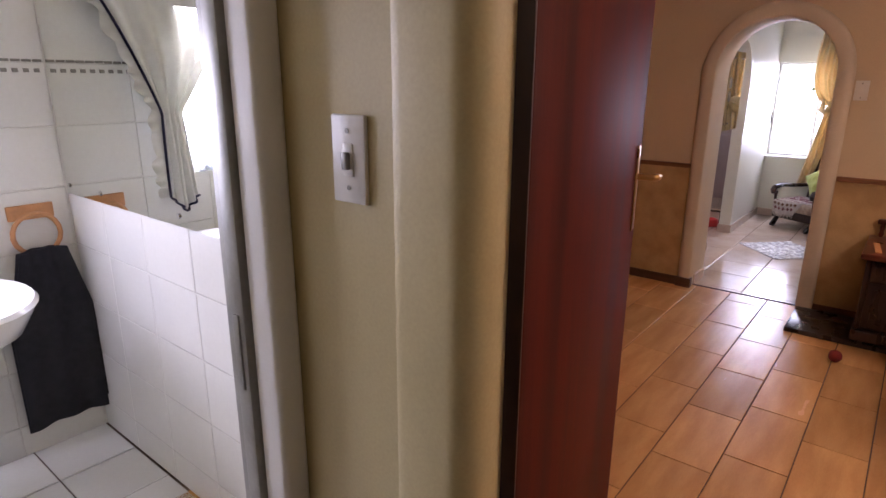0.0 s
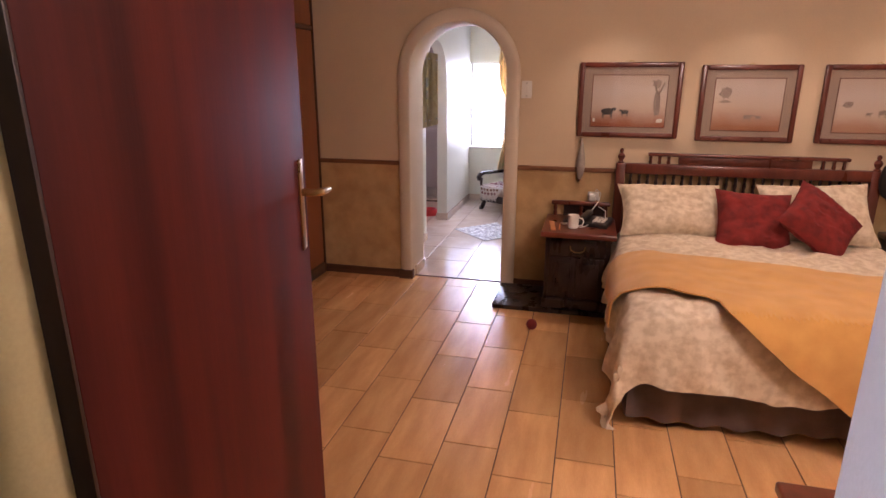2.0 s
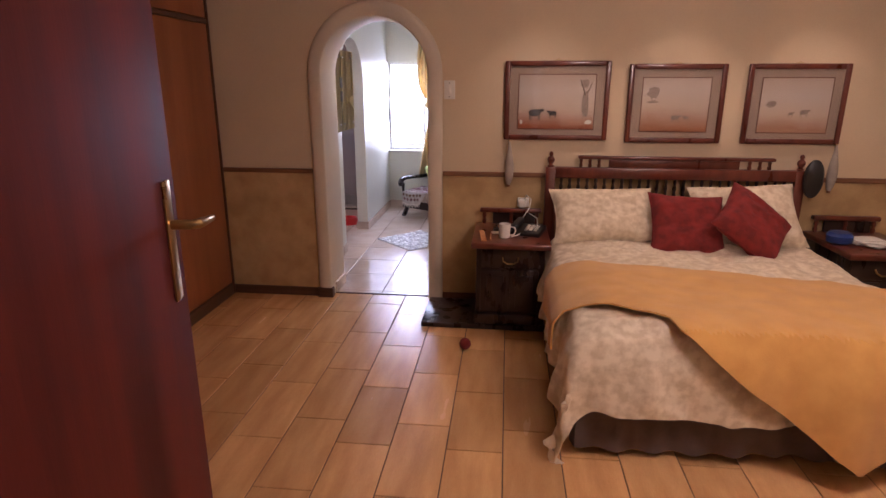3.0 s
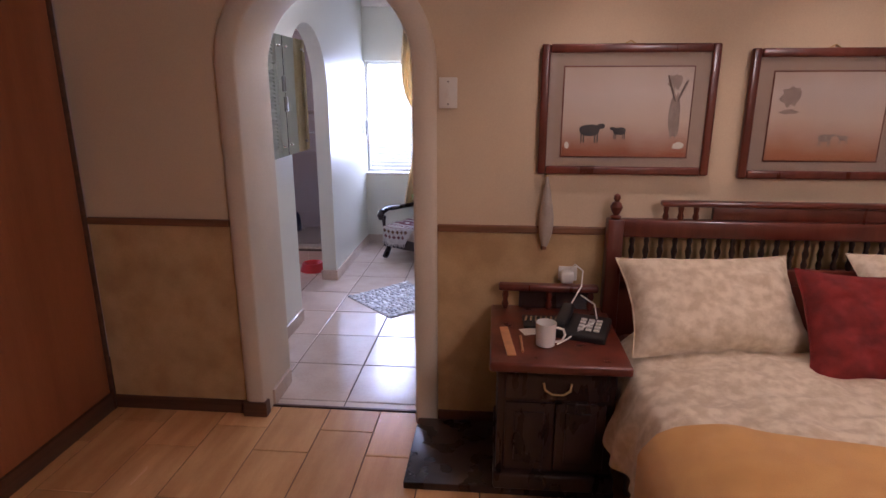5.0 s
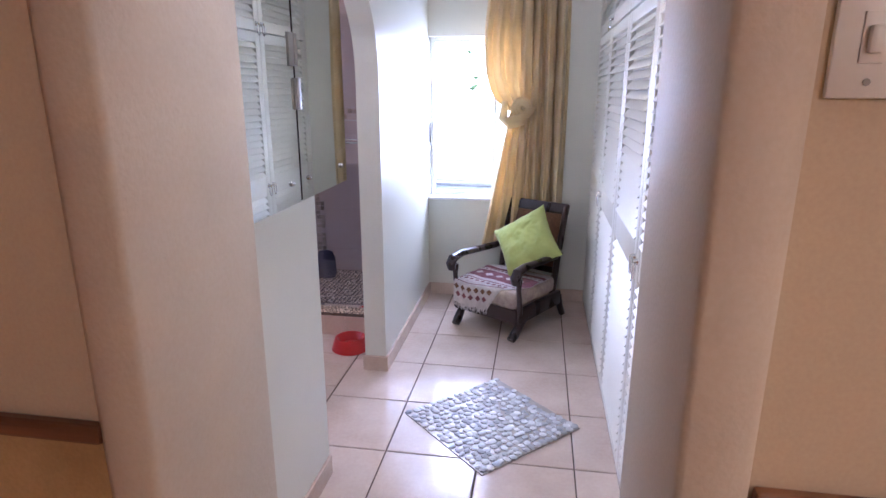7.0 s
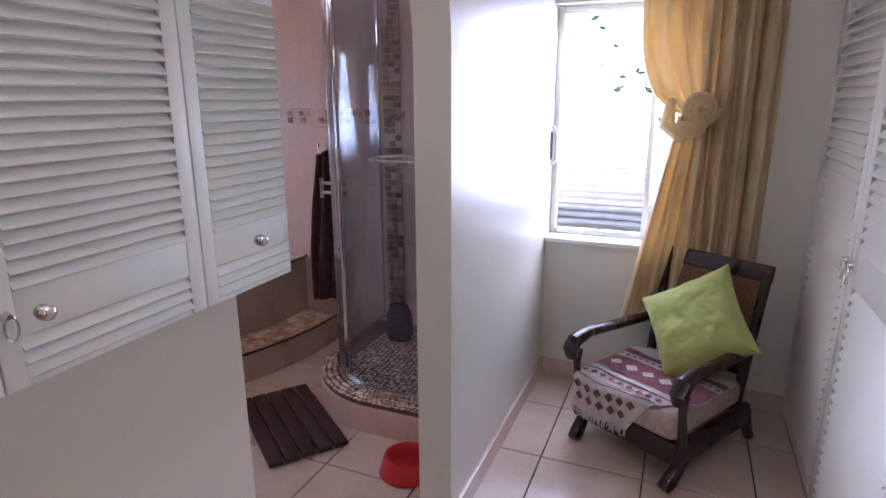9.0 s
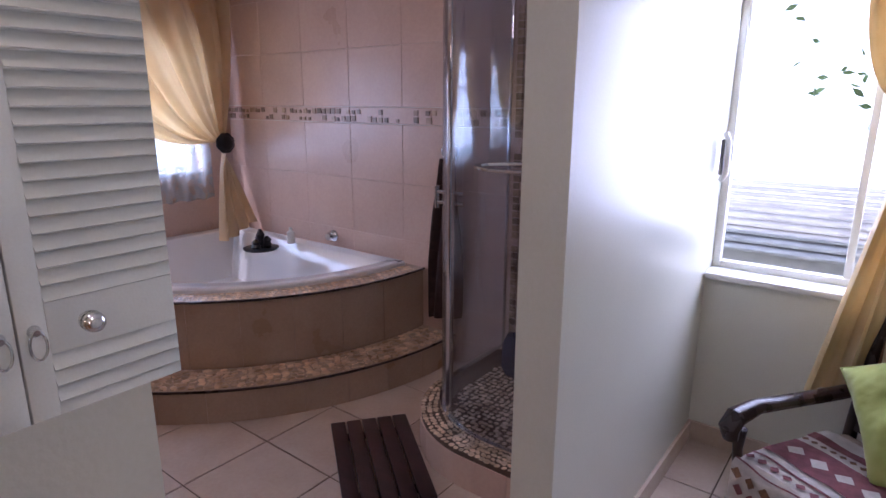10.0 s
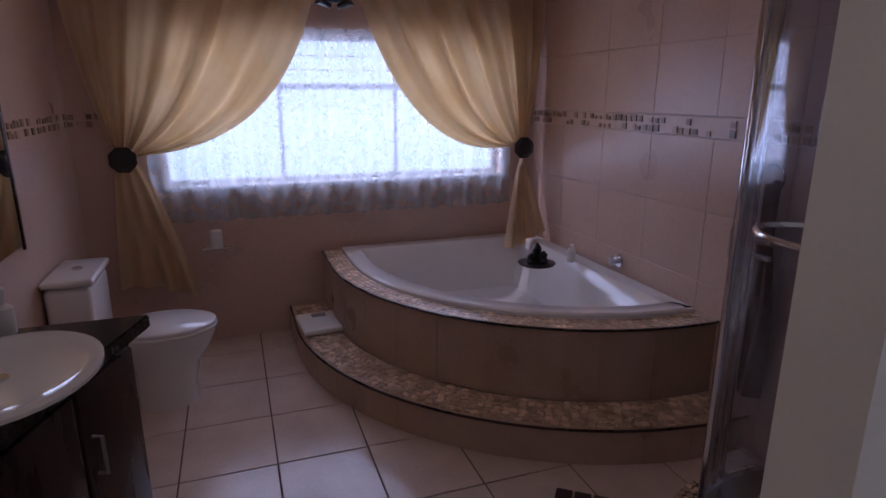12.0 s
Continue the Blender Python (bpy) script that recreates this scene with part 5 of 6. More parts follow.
def armchair():
    A = Matrix(((0.86, 0.51, 0, 0.245), (-0.51, 0.86, 0, 7.33), (0, 0, 1, 0), (0, 0, 0, 1)))
    c = thing("rocking_chair", "low dark wood armchair with cane back and woven throw", "armchair", (0.4, 7.6, 0))

    def put(bm):
        bmesh.ops.transform(bm, matrix=A, verts=bm.verts)
        return bm

    def rod(name, pts, rad, material="darkwood", flat=1.0, label=""):
        bm = bmesh.new()
        sweep(bm, pts, rad, 10, flat)
        return part(name, put(bm), material, c, label)
    for s in (-1, 1):
        x = s * 0.235
        rod("foot", [(x * 0.9, -0.03, 0.012), (x * 0.92, 0.0, 0.035), (x * 0.95, 0.05, 0.09), (x * 0.97, 0.10, 0.14)], [0.026, 0.03, 0.024, 0.026])
        rod("back_leg", [(x * 0.95, 0.58, 0.012), (x * 0.95, 0.54, 0.08), (x * 0.97, 0.50, 0.16)], [0.022, 0.022, 0.026])
        rod("arm_post", [(x, 0.02, 0.17), (x * 1.02, 0.015, 0.24), (x * 1.02, 0.0, 0.33), (x * 1.02, 0.0, 0.40)], [0.022, 0.017, 0.015, 0.022])
        rod("arm", [(x * 1.03, -0.035, 0.375), (x * 1.03, -0.045, 0.41), (x * 1.03, -0.02, 0.445), (x * 1.03, 0.06, 0.462), (x * 1.02, 0.22, 0.452), (x * 0.98, 0.42, 0.445), (x * 0.95, 0.50, 0.45)],
            [0.020, 0.026, 0.026, 0.022, 0.021, 0.021, 0.019], flat=1.35)
        rod("stile", [(s * 0.205, 0.46, 0.16), (s * 0.21, 0.50, 0.40), (s * 0.215, 0.575, 0.735)], [0.022, 0.021, 0.019])
        part("side_rail", put(boxed(x - 0.016, 0.0, 0.11, x + 0.016, 0.50, 0.20, 0.006)), "darkwood", c)
    part("front_rail", put(boxed(-0.235, -0.012, 0.11, 0.235, 0.02, 0.20, 0.006)), "darkwood", c)
    part("top_rail", put(boxed(-0.235, -0.014, -0.035, 0.235, 0.014, 0.035, 0.010, 3, m=pose(0, 0.575, 0.725, -12, 0, 0))), "darkwood", c)
    part("lower_rail", put(boxed(-0.21, -0.012, -0.02, 0.21, 0.012, 0.02, 0.005, m=pose(0, 0.487, 0.33, -12, 0, 0))), "darkwood", c)
    part("cane_panel", put(boxed(-0.2, -0.004, -0.19, 0.2, 0.004, 0.19, m=pose(0, 0.53, 0.525, -12, 0, 0))), "cane", c, "woven cane back")
    part("seat_cushion", put(boxed(-0.225, -0.02, 0.195, 0.225, 0.47, 0.305, 0.035, 4)), "seatcloth", c, "beige upholstered seat")
    # woven throw: bands of pattern lying over the seat and its front edge
    t = thing("seat_throw", "fringed woven throw in maroon, white and brown", "throw", tuple(A @ Vector((0, 0.2, 0.31))))

    def lay(s, q, up=0.0):
        """s across, q from the back to past the front edge."""
        x = -0.232 + s * 0.465
        if q < 0.40:
            return Vector((x, 0.40 - q, 0.313 + up + 0.008 * noise.noise(Vector((x * 9, q * 9, 1))) - 0.03 * max(0, abs(s - 0.5) * 2 - 0.85)))
        e = q - 0.40
        a = min(e / 0.05, 1.0)
        return Vector((x, -0.028 * math.sin(a * 1.57) - up - 0.004 * math.sin(x * 40), 0.313 - 0.03 * (1 - math.cos(a * 1.57)) - max(0, e - 0.05) + 0.01 * math.sin(x * 13)))
    def reach(v):
        """How far across the seat the cloth lies; its front corner is drawn aside."""
        return 1.0 - 0.42 * max(0.0, v - 0.45) / 0.55

    bm = bmesh.new()
    sheet(bm, 40, 44, lambda u, v: lay(u * reach(v), v * 0.565), 0.004)
    part("cloth", put(bm), "throwpale", t)
    bm = bmesh.new()
    for q0, q1 in ((0.06, 0.10), (0.15, 0.30), (0.335, 0.345), (0.405, 0.412)):
        sheet(bm, 30, 8, lambda u, v, q0=q0, q1=q1: lay(u * reach((q0 + (q1 - q0) * v) / 0.565), q0 + (q1 - q0) * v, 0.0045))
    part("woven_band", put(bm), "throwmaroon", t, "maroon band")
    for row, q, w, material in ((0, 0.455, 0.020, "cane"), (1, 0.505, 0.020, "throwmaroon"), (2, 0.375, 0.016, "throwmaroon"), (3, 0.225, 0.03, "throwpale"), (4, 0.125, 0.012, "cane")):
        n = int(0.42 / (w * 2.3))
        for k in range(n):
            s = (k + 0.5 + 0.25 * (row % 2)) / n
            ds = w / 0.465
            if s + ds > reach((q + w) / 0.565):
                continue
            bm = bmesh.new()
            up = 0.0065
            bm.faces.new([bm.verts.new(lay(s + a * ds, q + b * w, up)) for a, b in ((-1, 0), (0, -1), (1, 0), (0, 1))])
            part("woven_diamond", put(bm), material, t)
    bm = bmesh.new()
    rng = random.Random(3)
    for k in range(46):
        p = lay(k / 45 * reach(1.0), 0.56)
        sweep(bm, [p, p + Vector((rng.uniform(-0.008, 0.008), -0.004, -0.02)), p + Vector((rng.uniform(-0.014, 0.014), 0.002, -rng.uniform(0.03, 0.05)))], [0.003, 0.0025, 0.001], 5)
    part("fringe", put(bm), "throwpale", t)
    m = A @ pose(0.05, 0.375, 0.515, 60, 0, 0) @ pose(0, 0, 0, 0, 0, 38)
    pillow("cushion", "lime green square cushion standing on the armchair", 0.385, 0.385, 0.16, m, "lime", 21)


armchair()

bowl = thing("pet_bowl", "red plastic pet bowl on the tiled floor", "bowl", (-0.51, 6.93, 0))
bm = bmesh.new()
lathe(bm, [(0.105, 0.002), (0.11, 0.006), (0.088, 0.075), (0.08, 0.078), (0.072, 0.07), (0.06, 0.03), (0.005, 0.028)], -0.51, 6.955, 0.002, 28)
part("body", bm, "red", bowl)


# ---- bathroom ----
TC = Vector((-3.05, 7.93))


def quarter(r, off=0.0, n=28):
    """The outline of the corner platform: a quarter round about TC, squared into the corner."""
    pts = [(BX + 0.002 + off, TC.y - r)]
    for k in range(n + 1):
        a = -math.pi / 2 + math.pi / 2 * k / n
        pts.append((TC.x + math.cos(a) * r, TC.y + math.sin(a) * r))
    return pts + [(TC.x + r, NY - 0.002 - off), (BX + 0.002 + off, NY - 0.002 - off)]


def loft(bm, rings, close_last=True):
    vs = [[bm.verts.new((x, y, z)) for x, y in pts] for pts, z in rings]
    for a, b in zip(vs, vs[1:]):
        for k in range(len(a)):
            j = (k + 1) % len(a)
            bm.faces.new((a[k], a[j], b[j], b[k]))
    if close_last:
        bm.faces.new(vs[-1])


def ring_spots(r0, r1, pitch, rng):
    out = []
    r = r0
    row = 0
    while r <= r1:
        n = max(1, int(r * math.pi / 2 / pitch))
        for k in range(n + 1):
            a = -math.pi / 2 + math.pi / 2 * (k + 0.5 * (row % 2)) / n + rng.uniform(-0.2, 0.2) * pitch / r
            out.append((TC.x + math.cos(a) * r, min(NY - 0.03, TC.y + math.sin(a) * r)))
        x = TC.x - pitch * 0.7
        while x > BX + 0.04:
            out.append((x + rng.uniform(-0.2, 0.2) * pitch, TC.y - r))
            x -= pitch
        r += pitch * 0.9
        row += 1
    return out


def curved_tiles(parent, r, z0, z1, count, material):
    """Upright tiles set round the quarter, each its own piece."""
    for k in range(count):
        bm = bmesh.new()
        g = 0.0015 / r
        a0 = -math.pi / 2 + math.pi / 2 * k / count + g
        a1 = -math.pi / 2 + math.pi / 2 * (k + 1) / count - g
        inner, outer = [], []
        for i in range(4):
            a = a0 + (a1 - a0) * i / 3
            inner.append((TC.x + math.cos(a) * (r - 0.004), TC.y + math.sin(a) * (r - 0.004)))
            outer.append((TC.x + math.cos(a) * r, TC.y + math.sin(a) * r))
        prism(bm, inner + outer[::-1], z0, z1)
        part("tile", bm, material, parent)


def corner_tub():
    rng = random.Random(6)
    s = thing("bath_step", "curved tiled bath step topped with river pebbles", "bath step", (-2.4, 7.2, 0))
    bm = bmesh.new()
    prism(bm, quarter(1.586), 0.0, 0.158)
    part("core", bm, "steptile", s)
    curved_tiles(s, 1.592, 0.003, 0.150, 12, "steptile")
    bm = boxed(BX + 0.003, TC.y - 1.592, 0.003, TC.x - 0.002, TC.y - 1.588, 0.150)
    part("tile", bm, "steptile", s)
    bm = bmesh.new()
    sweep(bm, [(x, y, 0.155) for x, y in quarter(1.593)[:-1]], 0.006, 6)
    part("edge_trim", bm, "darkwood", s, "dark edge trim")
    bm = bmesh.new()
    pebbles(bm, ring_spots(1.395, 1.578, 0.036, rng), 0.0235, 0.158, rng)
    tagged(part("pebble_bed", bm, "pebble", s), kind="stuff")
    t = thing("corner_bath", "white corner bath in a curved tiled surround", "bathtub", (-2.6, 7.4, 0.158))
    bm = bmesh.new()
    loft(bm, [(quarter(1.368), 0.159), (quarter(1.368), 0.488), (quarter(1.23, 0.07), 0.488)], False)
    part("surround", bm, "steptile", t)
    curved_tiles(t, 1.375, 0.162, 0.485, 9, "steptile")
    part("tile", boxed(BX + 0.003, TC.y - 1.375, 0.162, TC.x - 0.002, TC.y - 1.371, 0.485), "steptile", t)
    bm = bmesh.new()
    sweep(bm, [(x, y, 0.491) for x, y in quarter(1.378)[:-1]], 0.006, 6)
    part("edge_trim", bm, "darkwood", t, "dark edge trim")
    bm = bmesh.new()
    loft(bm, [(quarter(1.374), 0.485), (quarter(1.374), 0.496), (quarter(1.23, 0.05), 0.496)], False)
    part("deck", bm, "tile", t)
    bm = bmesh.new()
    pebbles(bm, ring_spots(1.275, 1.365, 0.030, rng), 0.0165, 0.496, rng, 0.2)
    tagged(part("deck_pebble_bed", bm, "pebble", t), kind="stuff")
    bm = bmesh.new()
    loft(bm, [(quarter(1.262, 0.03), 0.495), (quarter(1.262, 0.03), 0.512), (quarter(1.252, 0.035), 0.520), (quarter(1.17, 0.11), 0.520), (quarter(1.155, 0.125), 0.510),
              (quarter(1.10, 0.18), 0.36), (quarter(1.03, 0.24), 0.22), (quarter(0.90, 0.34), 0.172)])
    part("tub", bm, "ceramic", t, "white glossy acrylic tub")
    f = thing("bath_taps", "round chrome tap on tiled bathroom wall", "tap", (-2.42, NY, 0.57))
    for x, z, r in ((-2.39, 0.575, 0.036),):
        bm = bmesh.new()
        lathe(bm, [(r, 0), (r, 0.006), (r * 0.5, 0.01), (r * 0.55, 0.03), (r * 0.75, 0.04), (r * 0.6, 0.055)], 0, 0, 0, 18)
        bmesh.ops.transform(bm, matrix=Matrix.Translation((x, NY - 0.008, z)) @ pose(0, 0, 0, 90, 0, 0), verts=bm.verts)
        part("knob", bm, "chrome", f)
    b = thing("bottle", "small white pump bottle on the bath rim", "bottle", (-2.72, 7.86, 0.44))
    bm = bmesh.new()
    lathe(bm, [(0.022, 0), (0.024, 0.004), (0.024, 0.07), (0.010, 0.082), (0.010, 0.10)], -2.62, 7.84, 0.5205, 14)
    part("body", bm, "plastic", b)
    o = thing("ornament", "dark candle ornament on a round dish", "ornament", (-2.70, 7.69, 0.43))
    bm = bmesh.new()
    lathe(bm, [(0.06, 0), (0.10, 0.008), (0.105, 0.016), (0.09, 0.02), (0.02, 0.018)], -2.62, 7.62, 0.5205, 22)
    part("dish", bm, "black", o)
    for k, (dx, dy, h) in enumerate(((0, 0, 0.11), (0.035, 0.02, 0.07), (-0.035, 0.015, 0.075), (0.01, -0.04, 0.055))):
        bm = bmesh.new()
        lathe(bm, [(0.022, 0), (0.03, 0.2 * h), (0.02, 0.5 * h), (0.026, 0.7 * h), (0.008, h)], -2.62 + dx, 7.62 + dy, 0.538, 10)
        part("candle", bm, "black", o)


corner_tub()
sc = thing("bathroom_scale", "white bathroom scale on the pebbled step", "scale", (-2.92, 6.45, 0.166))
part("platform", boxed(-0.14, -0.115, 0, 0.14, 0.115, 0.035, 0.012, 3, m=pose(-3.0, 6.465, 0.168, 0, 0, 4)), "plastic", sc)
part("dial_window", boxed(-0.04, -0.02, 0, 0.04, 0.02, 0.006, 0.002, m=pose(-3.08, 6.465, 0.202, 0, 0, 94)), "steel", sc)


def shower():
    def line(inset, n=14):
        x0, y0, r = -1.215 + inset, 7.13 + inset, 0.43
        pts = [(x0, NY - 0.006)] + [(x0, 7.80)]
        cx, cy = x0 + r, y0 + r
        for k in range(n + 1):
            a = math.pi + math.pi / 2 * k / n
            pts.append((cx + math.cos(a) * r, cy + math.sin(a) * r))
        return pts + [(-0.60, y0), (-0.353, y0)]
    s = thing("shower_cubicle", "curved glass shower cubicle with chrome rails on tiled base", "shower", (-0.8, 7.6, 0))
    bm = bmesh.new()
    prism(bm, line(0.004) + [(-0.353, NY - 0.006)], 0, 0.148)
    part("base", bm, "grout", s)
    pts = line(0.0)
    run = []
    for a, b in zip(pts, pts[1:]):
        n = max(1, round((Vector(b) - Vector(a)).length / 0.05))
        run += [Vector(a).lerp(Vector(b), k / n) for k in range(n)]
    run.append(Vector(pts[-1]))
    for k in range(0, len(run) - 3, 3):
        g = run[k:k + 4]
        g = [g[0].lerp(g[1], 0.03)] + g[1:-1] + [g[-1].lerp(g[-2], 0.03)]
        inn = [p + (Vector((-0.353, NY)) - p).normalized() * 0.006 for p in g]
        bm = bmesh.new()
        prism(bm, [tuple(p) for p in g] + [tuple(p) for p in inn[::-1]], 0.002, 0.128)
        part("tile", bm, "walltile", s)
    rng = random.Random(9)
    bm = bmesh.new()
    spots = []
    for k in range(len(run)):
        d = (Vector((-0.353, NY)) - run[k]).normalized()
        for q in (0.014, 0.040, 0.066):
            spots.append(tuple(run[k] + d * q + Vector((rng.uniform(-0.004, 0.004), rng.uniform(-0.004, 0.004)))))
            if k + 1 < len(run):
                spots.append(tuple(run[k].lerp(run[k + 1], 0.5) + d * q))
    for i in range(26):
        for j in range(28):
            x, y = -1.06 + i * 0.026 + rng.uniform(-0.005, 0.005), 7.27 + j * 0.026 + rng.uniform(-0.005, 0.005)
            if not (x < -0.75 + 0.03 and y < 7.56 and (x + 0.72) ** 2 + (y - 7.58) ** 2 > 0.35 ** 2):
                spots.append((x, y))
    pebbles(bm, spots, 0.0135, 0.148, rng, 0.2)
    tagged(part("pebble_bed", bm, "pebble", s), kind="stuff")
    gl = line(0.065)

    def wall_of(name, pts, z0, z1, th, material):
        bm = bmesh.new()
        ring = [Vector(p) for p in pts]
        inn = []
        for i, p in enumerate(ring):
            t = (ring[min(i + 1, len(ring) - 1)] - ring[max(i - 1, 0)]).normalized()
            inn.append(p + Vector((-t.y, t.x)) * th)
        prism(bm, [tuple(p) for p in ring] + [tuple(p) for p in inn[::-1]], z0, z1)
        return part(name, bm, material, s)
    for name, seg in (("glass_panel", gl[:5]), ("glass_door", gl[4:12]), ("glass_panel", gl[11:])):
        g = wall_of(name, seg, 0.185, 2.02, 0.006, "showerglass")
        g.visible_shadow = False
    wall_of("bottom_rail", line(0.058), 0.149, 0.185, 0.022, "chrome")
    wall_of("top_rail", line(0.058), 2.02, 2.06, 0.022, "chrome")
    for i in (4, 5, 11, len(gl) - 1, 0):
        p = gl[i]
        part("upright", boxed(p[0] - 0.008, p[1] - 0.008, 0.185, p[0] + 0.008, p[1] + 0.008, 2.02, 0.002), "chrome", s)
    p = Vector(gl[3])
    bm = bmesh.new()
    for z in (0.965, 1.01):
        sweep(bm, [(p.x - 0.09, p.y - 0.03, z), (p.x + 0.05, p.y - 0.02, z)], 0.009, 10)
    sweep(bm, [(p.x - 0.085, p.y - 0.03, 0.94), (p.x - 0.085, p.y - 0.03, 1.035)], 0.010, 10)
    part("door_knob", bm, "chrome", s)
    # upright mosaic strip on the shower's back wall
    bm = bmesh.new()
    rng = random.Random(12)
    for i in range(3):
        for j in range(60):
            if rng.random() < 0.85:
                x, z = -1.12 + i * 0.034, 0.2 + j * 0.034
                box(bm, x, NY - 0.013, z, x + 0.029, NY - 0.006, z + 0.029)
    st = tagged(part("mosaic_strip", bm, "mosaic", smooth=False), kind="structure")
    r = thing("towel_hoop", "round chrome towel hoop fixed to the wall", "towel hoop", (-0.39, 7.02, 1.2))
    bm = bmesh.new()
    sweep(bm, [(-0.53 + 0.135 * math.cos(a * 0.314), 7.03 + 0.10 * math.sin(a * 0.314), 1.20) for a in range(21)], 0.006, 8, cap=False)
    part("hoop", bm, "chrome", r)
    part("bracket", boxed(-0.40, 7.01, 1.18, -0.381, 7.05, 1.22, 0.004), "chrome", r)
    k = thing("wash_bag", "dark blue sponge bag standing in the shower", "bag", (-0.95, 7.78, 0.15))
    bm = bmesh.new()
    lathe(bm, [(0.06, 0), (0.075, 0.03), (0.07, 0.14), (0.05, 0.19), (0.015, 0.20)], -0.95, 7.78, 0.158, 16, 1.0, 0.7)
    part("body", bm, "navy", k)
    w = thing("bath_towel", "dark brown bath towel hanging beside the shower", "towel", (-1.5, NY - 0.05, 0.3))

    def fn(u, v):
        wd = 0.04 + 0.065 * min(1, v * 1.6)
        return (-1.47 + (u - 0.5) * 2 * wd - 0.03 * v, NY - 0.05 - 0.02 * math.sin(u * 14 + v * 3), 1.10 - v * 0.86 + 0.04 * u)
    bm = bmesh.new()
    sheet(bm, 24, 24, fn, 0.012)
    part("cloth", bm, "browntowel", w)
    bm = bmesh.new()
    sweep(bm, [(-1.47 + 0.05 * math.sin(a * 0.33), NY - 0.045, 1.14 + 0.05 * math.cos(a * 0.33)) for a in range(20)], 0.005, 8, cap=False)
    part("ring", bm, "chrome", w)


shower()
db = thing("duckboard", "dark slatted wooden bath mat on tiles", "bath mat", (-1.137, 7.06, 0))
ang = math.degrees(math.atan2(-0.355, 0.463))
for k in range(5):
    part("slat", boxed(-0.29, -0.165 + k * 0.067, 0.012, 0.29, -0.165 + k * 0.067 + 0.060, 0.032, 0.004, m=pose(-1.137, 7.06, 0, 0, 0, ang)), "matwood", db)
for x in (-0.2, 0.2):
    part("batten", boxed(x - 0.02, -0.16, 0.0, x + 0.02, 0.16, 0.012, m=pose(-1.137, 7.06, 0, 0, 0, ang)), "matwood", db)


def toilet():
    t = thing("toilet", "white ceramic close-coupled toilet, lid down", "toilet", (-2.68, 5.6, 0))
    cx = -2.70
    part("cistern", boxed(cx - 0.18, VY + 0.012, 0.36, cx + 0.18, VY + 0.19, 0.66, 0.03, 4), "ceramic", t)
    part("cistern_lid", boxed(cx - 0.19, VY + 0.008, 0.662, cx + 0.19, VY + 0.205, 0.695, 0.014, 3), "ceramic", t)
    bm = bmesh.new()
    sweep(bm, [(cx, VY + 0.11, 0.695), (cx, VY + 0.11, 0.703)], 0.022, 14)
    part("flush_button", bm, "chrome", t)

    def egg(f, y, n=28):
        return [(cx + math.cos(6.28318 * k / n) * 0.17 * f, y + math.sin(6.28318 * k / n) * (0.235 if math.sin(6.28318 * k / n) > 0 else 0.20) * f) for k in range(n)]
    yc = 5.70
    bm = bmesh.new()
    loft(bm, [(egg(0.62, yc - 0.02), 0.0), (egg(0.60, yc - 0.02), 0.10), (egg(0.66, yc - 0.01), 0.20), (egg(0.90, yc), 0.30), (egg(0.98, yc), 0.35), (egg(0.98, yc), 0.365)])
    part("bowl", bm, "ceramic", t)
    bm = bmesh.new()
    loft(bm, [(egg(1.0, yc), 0.366), (egg(1.02, yc), 0.372), (egg(1.02, yc), 0.380), (egg(0.99, yc), 0.385)])
    part("seat", bm, "ceramic", t)
    bm = bmesh.new()
    loft(bm, [(egg(0.99, yc), 0.386), (egg(1.01, yc), 0.392), (egg(1.0, yc), 0.402), (egg(0.9, yc), 0.410)])
    part("lid", bm, "ceramic", t)


toilet()
rh = thing("toilet_roll_holder", "wall holder with white toilet roll", "roll holder", (BX, 5.93, 0.57))
bm = bmesh.new()
sweep(bm, [(BX + 0.002, 5.87, 0.575), (BX + 0.06, 5.87, 0.575), (BX + 0.06, 6.02, 0.575), (BX + 0.002, 6.02, 0.575)], 0.007, 8)
part("bracket", bm, "chrome", rh)
bm = bmesh.new()
lathe(bm, [(0.034, 0), (0.036, 0.004), (0.036, 0.096), (0.034, 0.1), (0.014, 0.1)], BX + 0.06, 5.945, 0.583, 16)
part("roll", bm, "paper", rh)


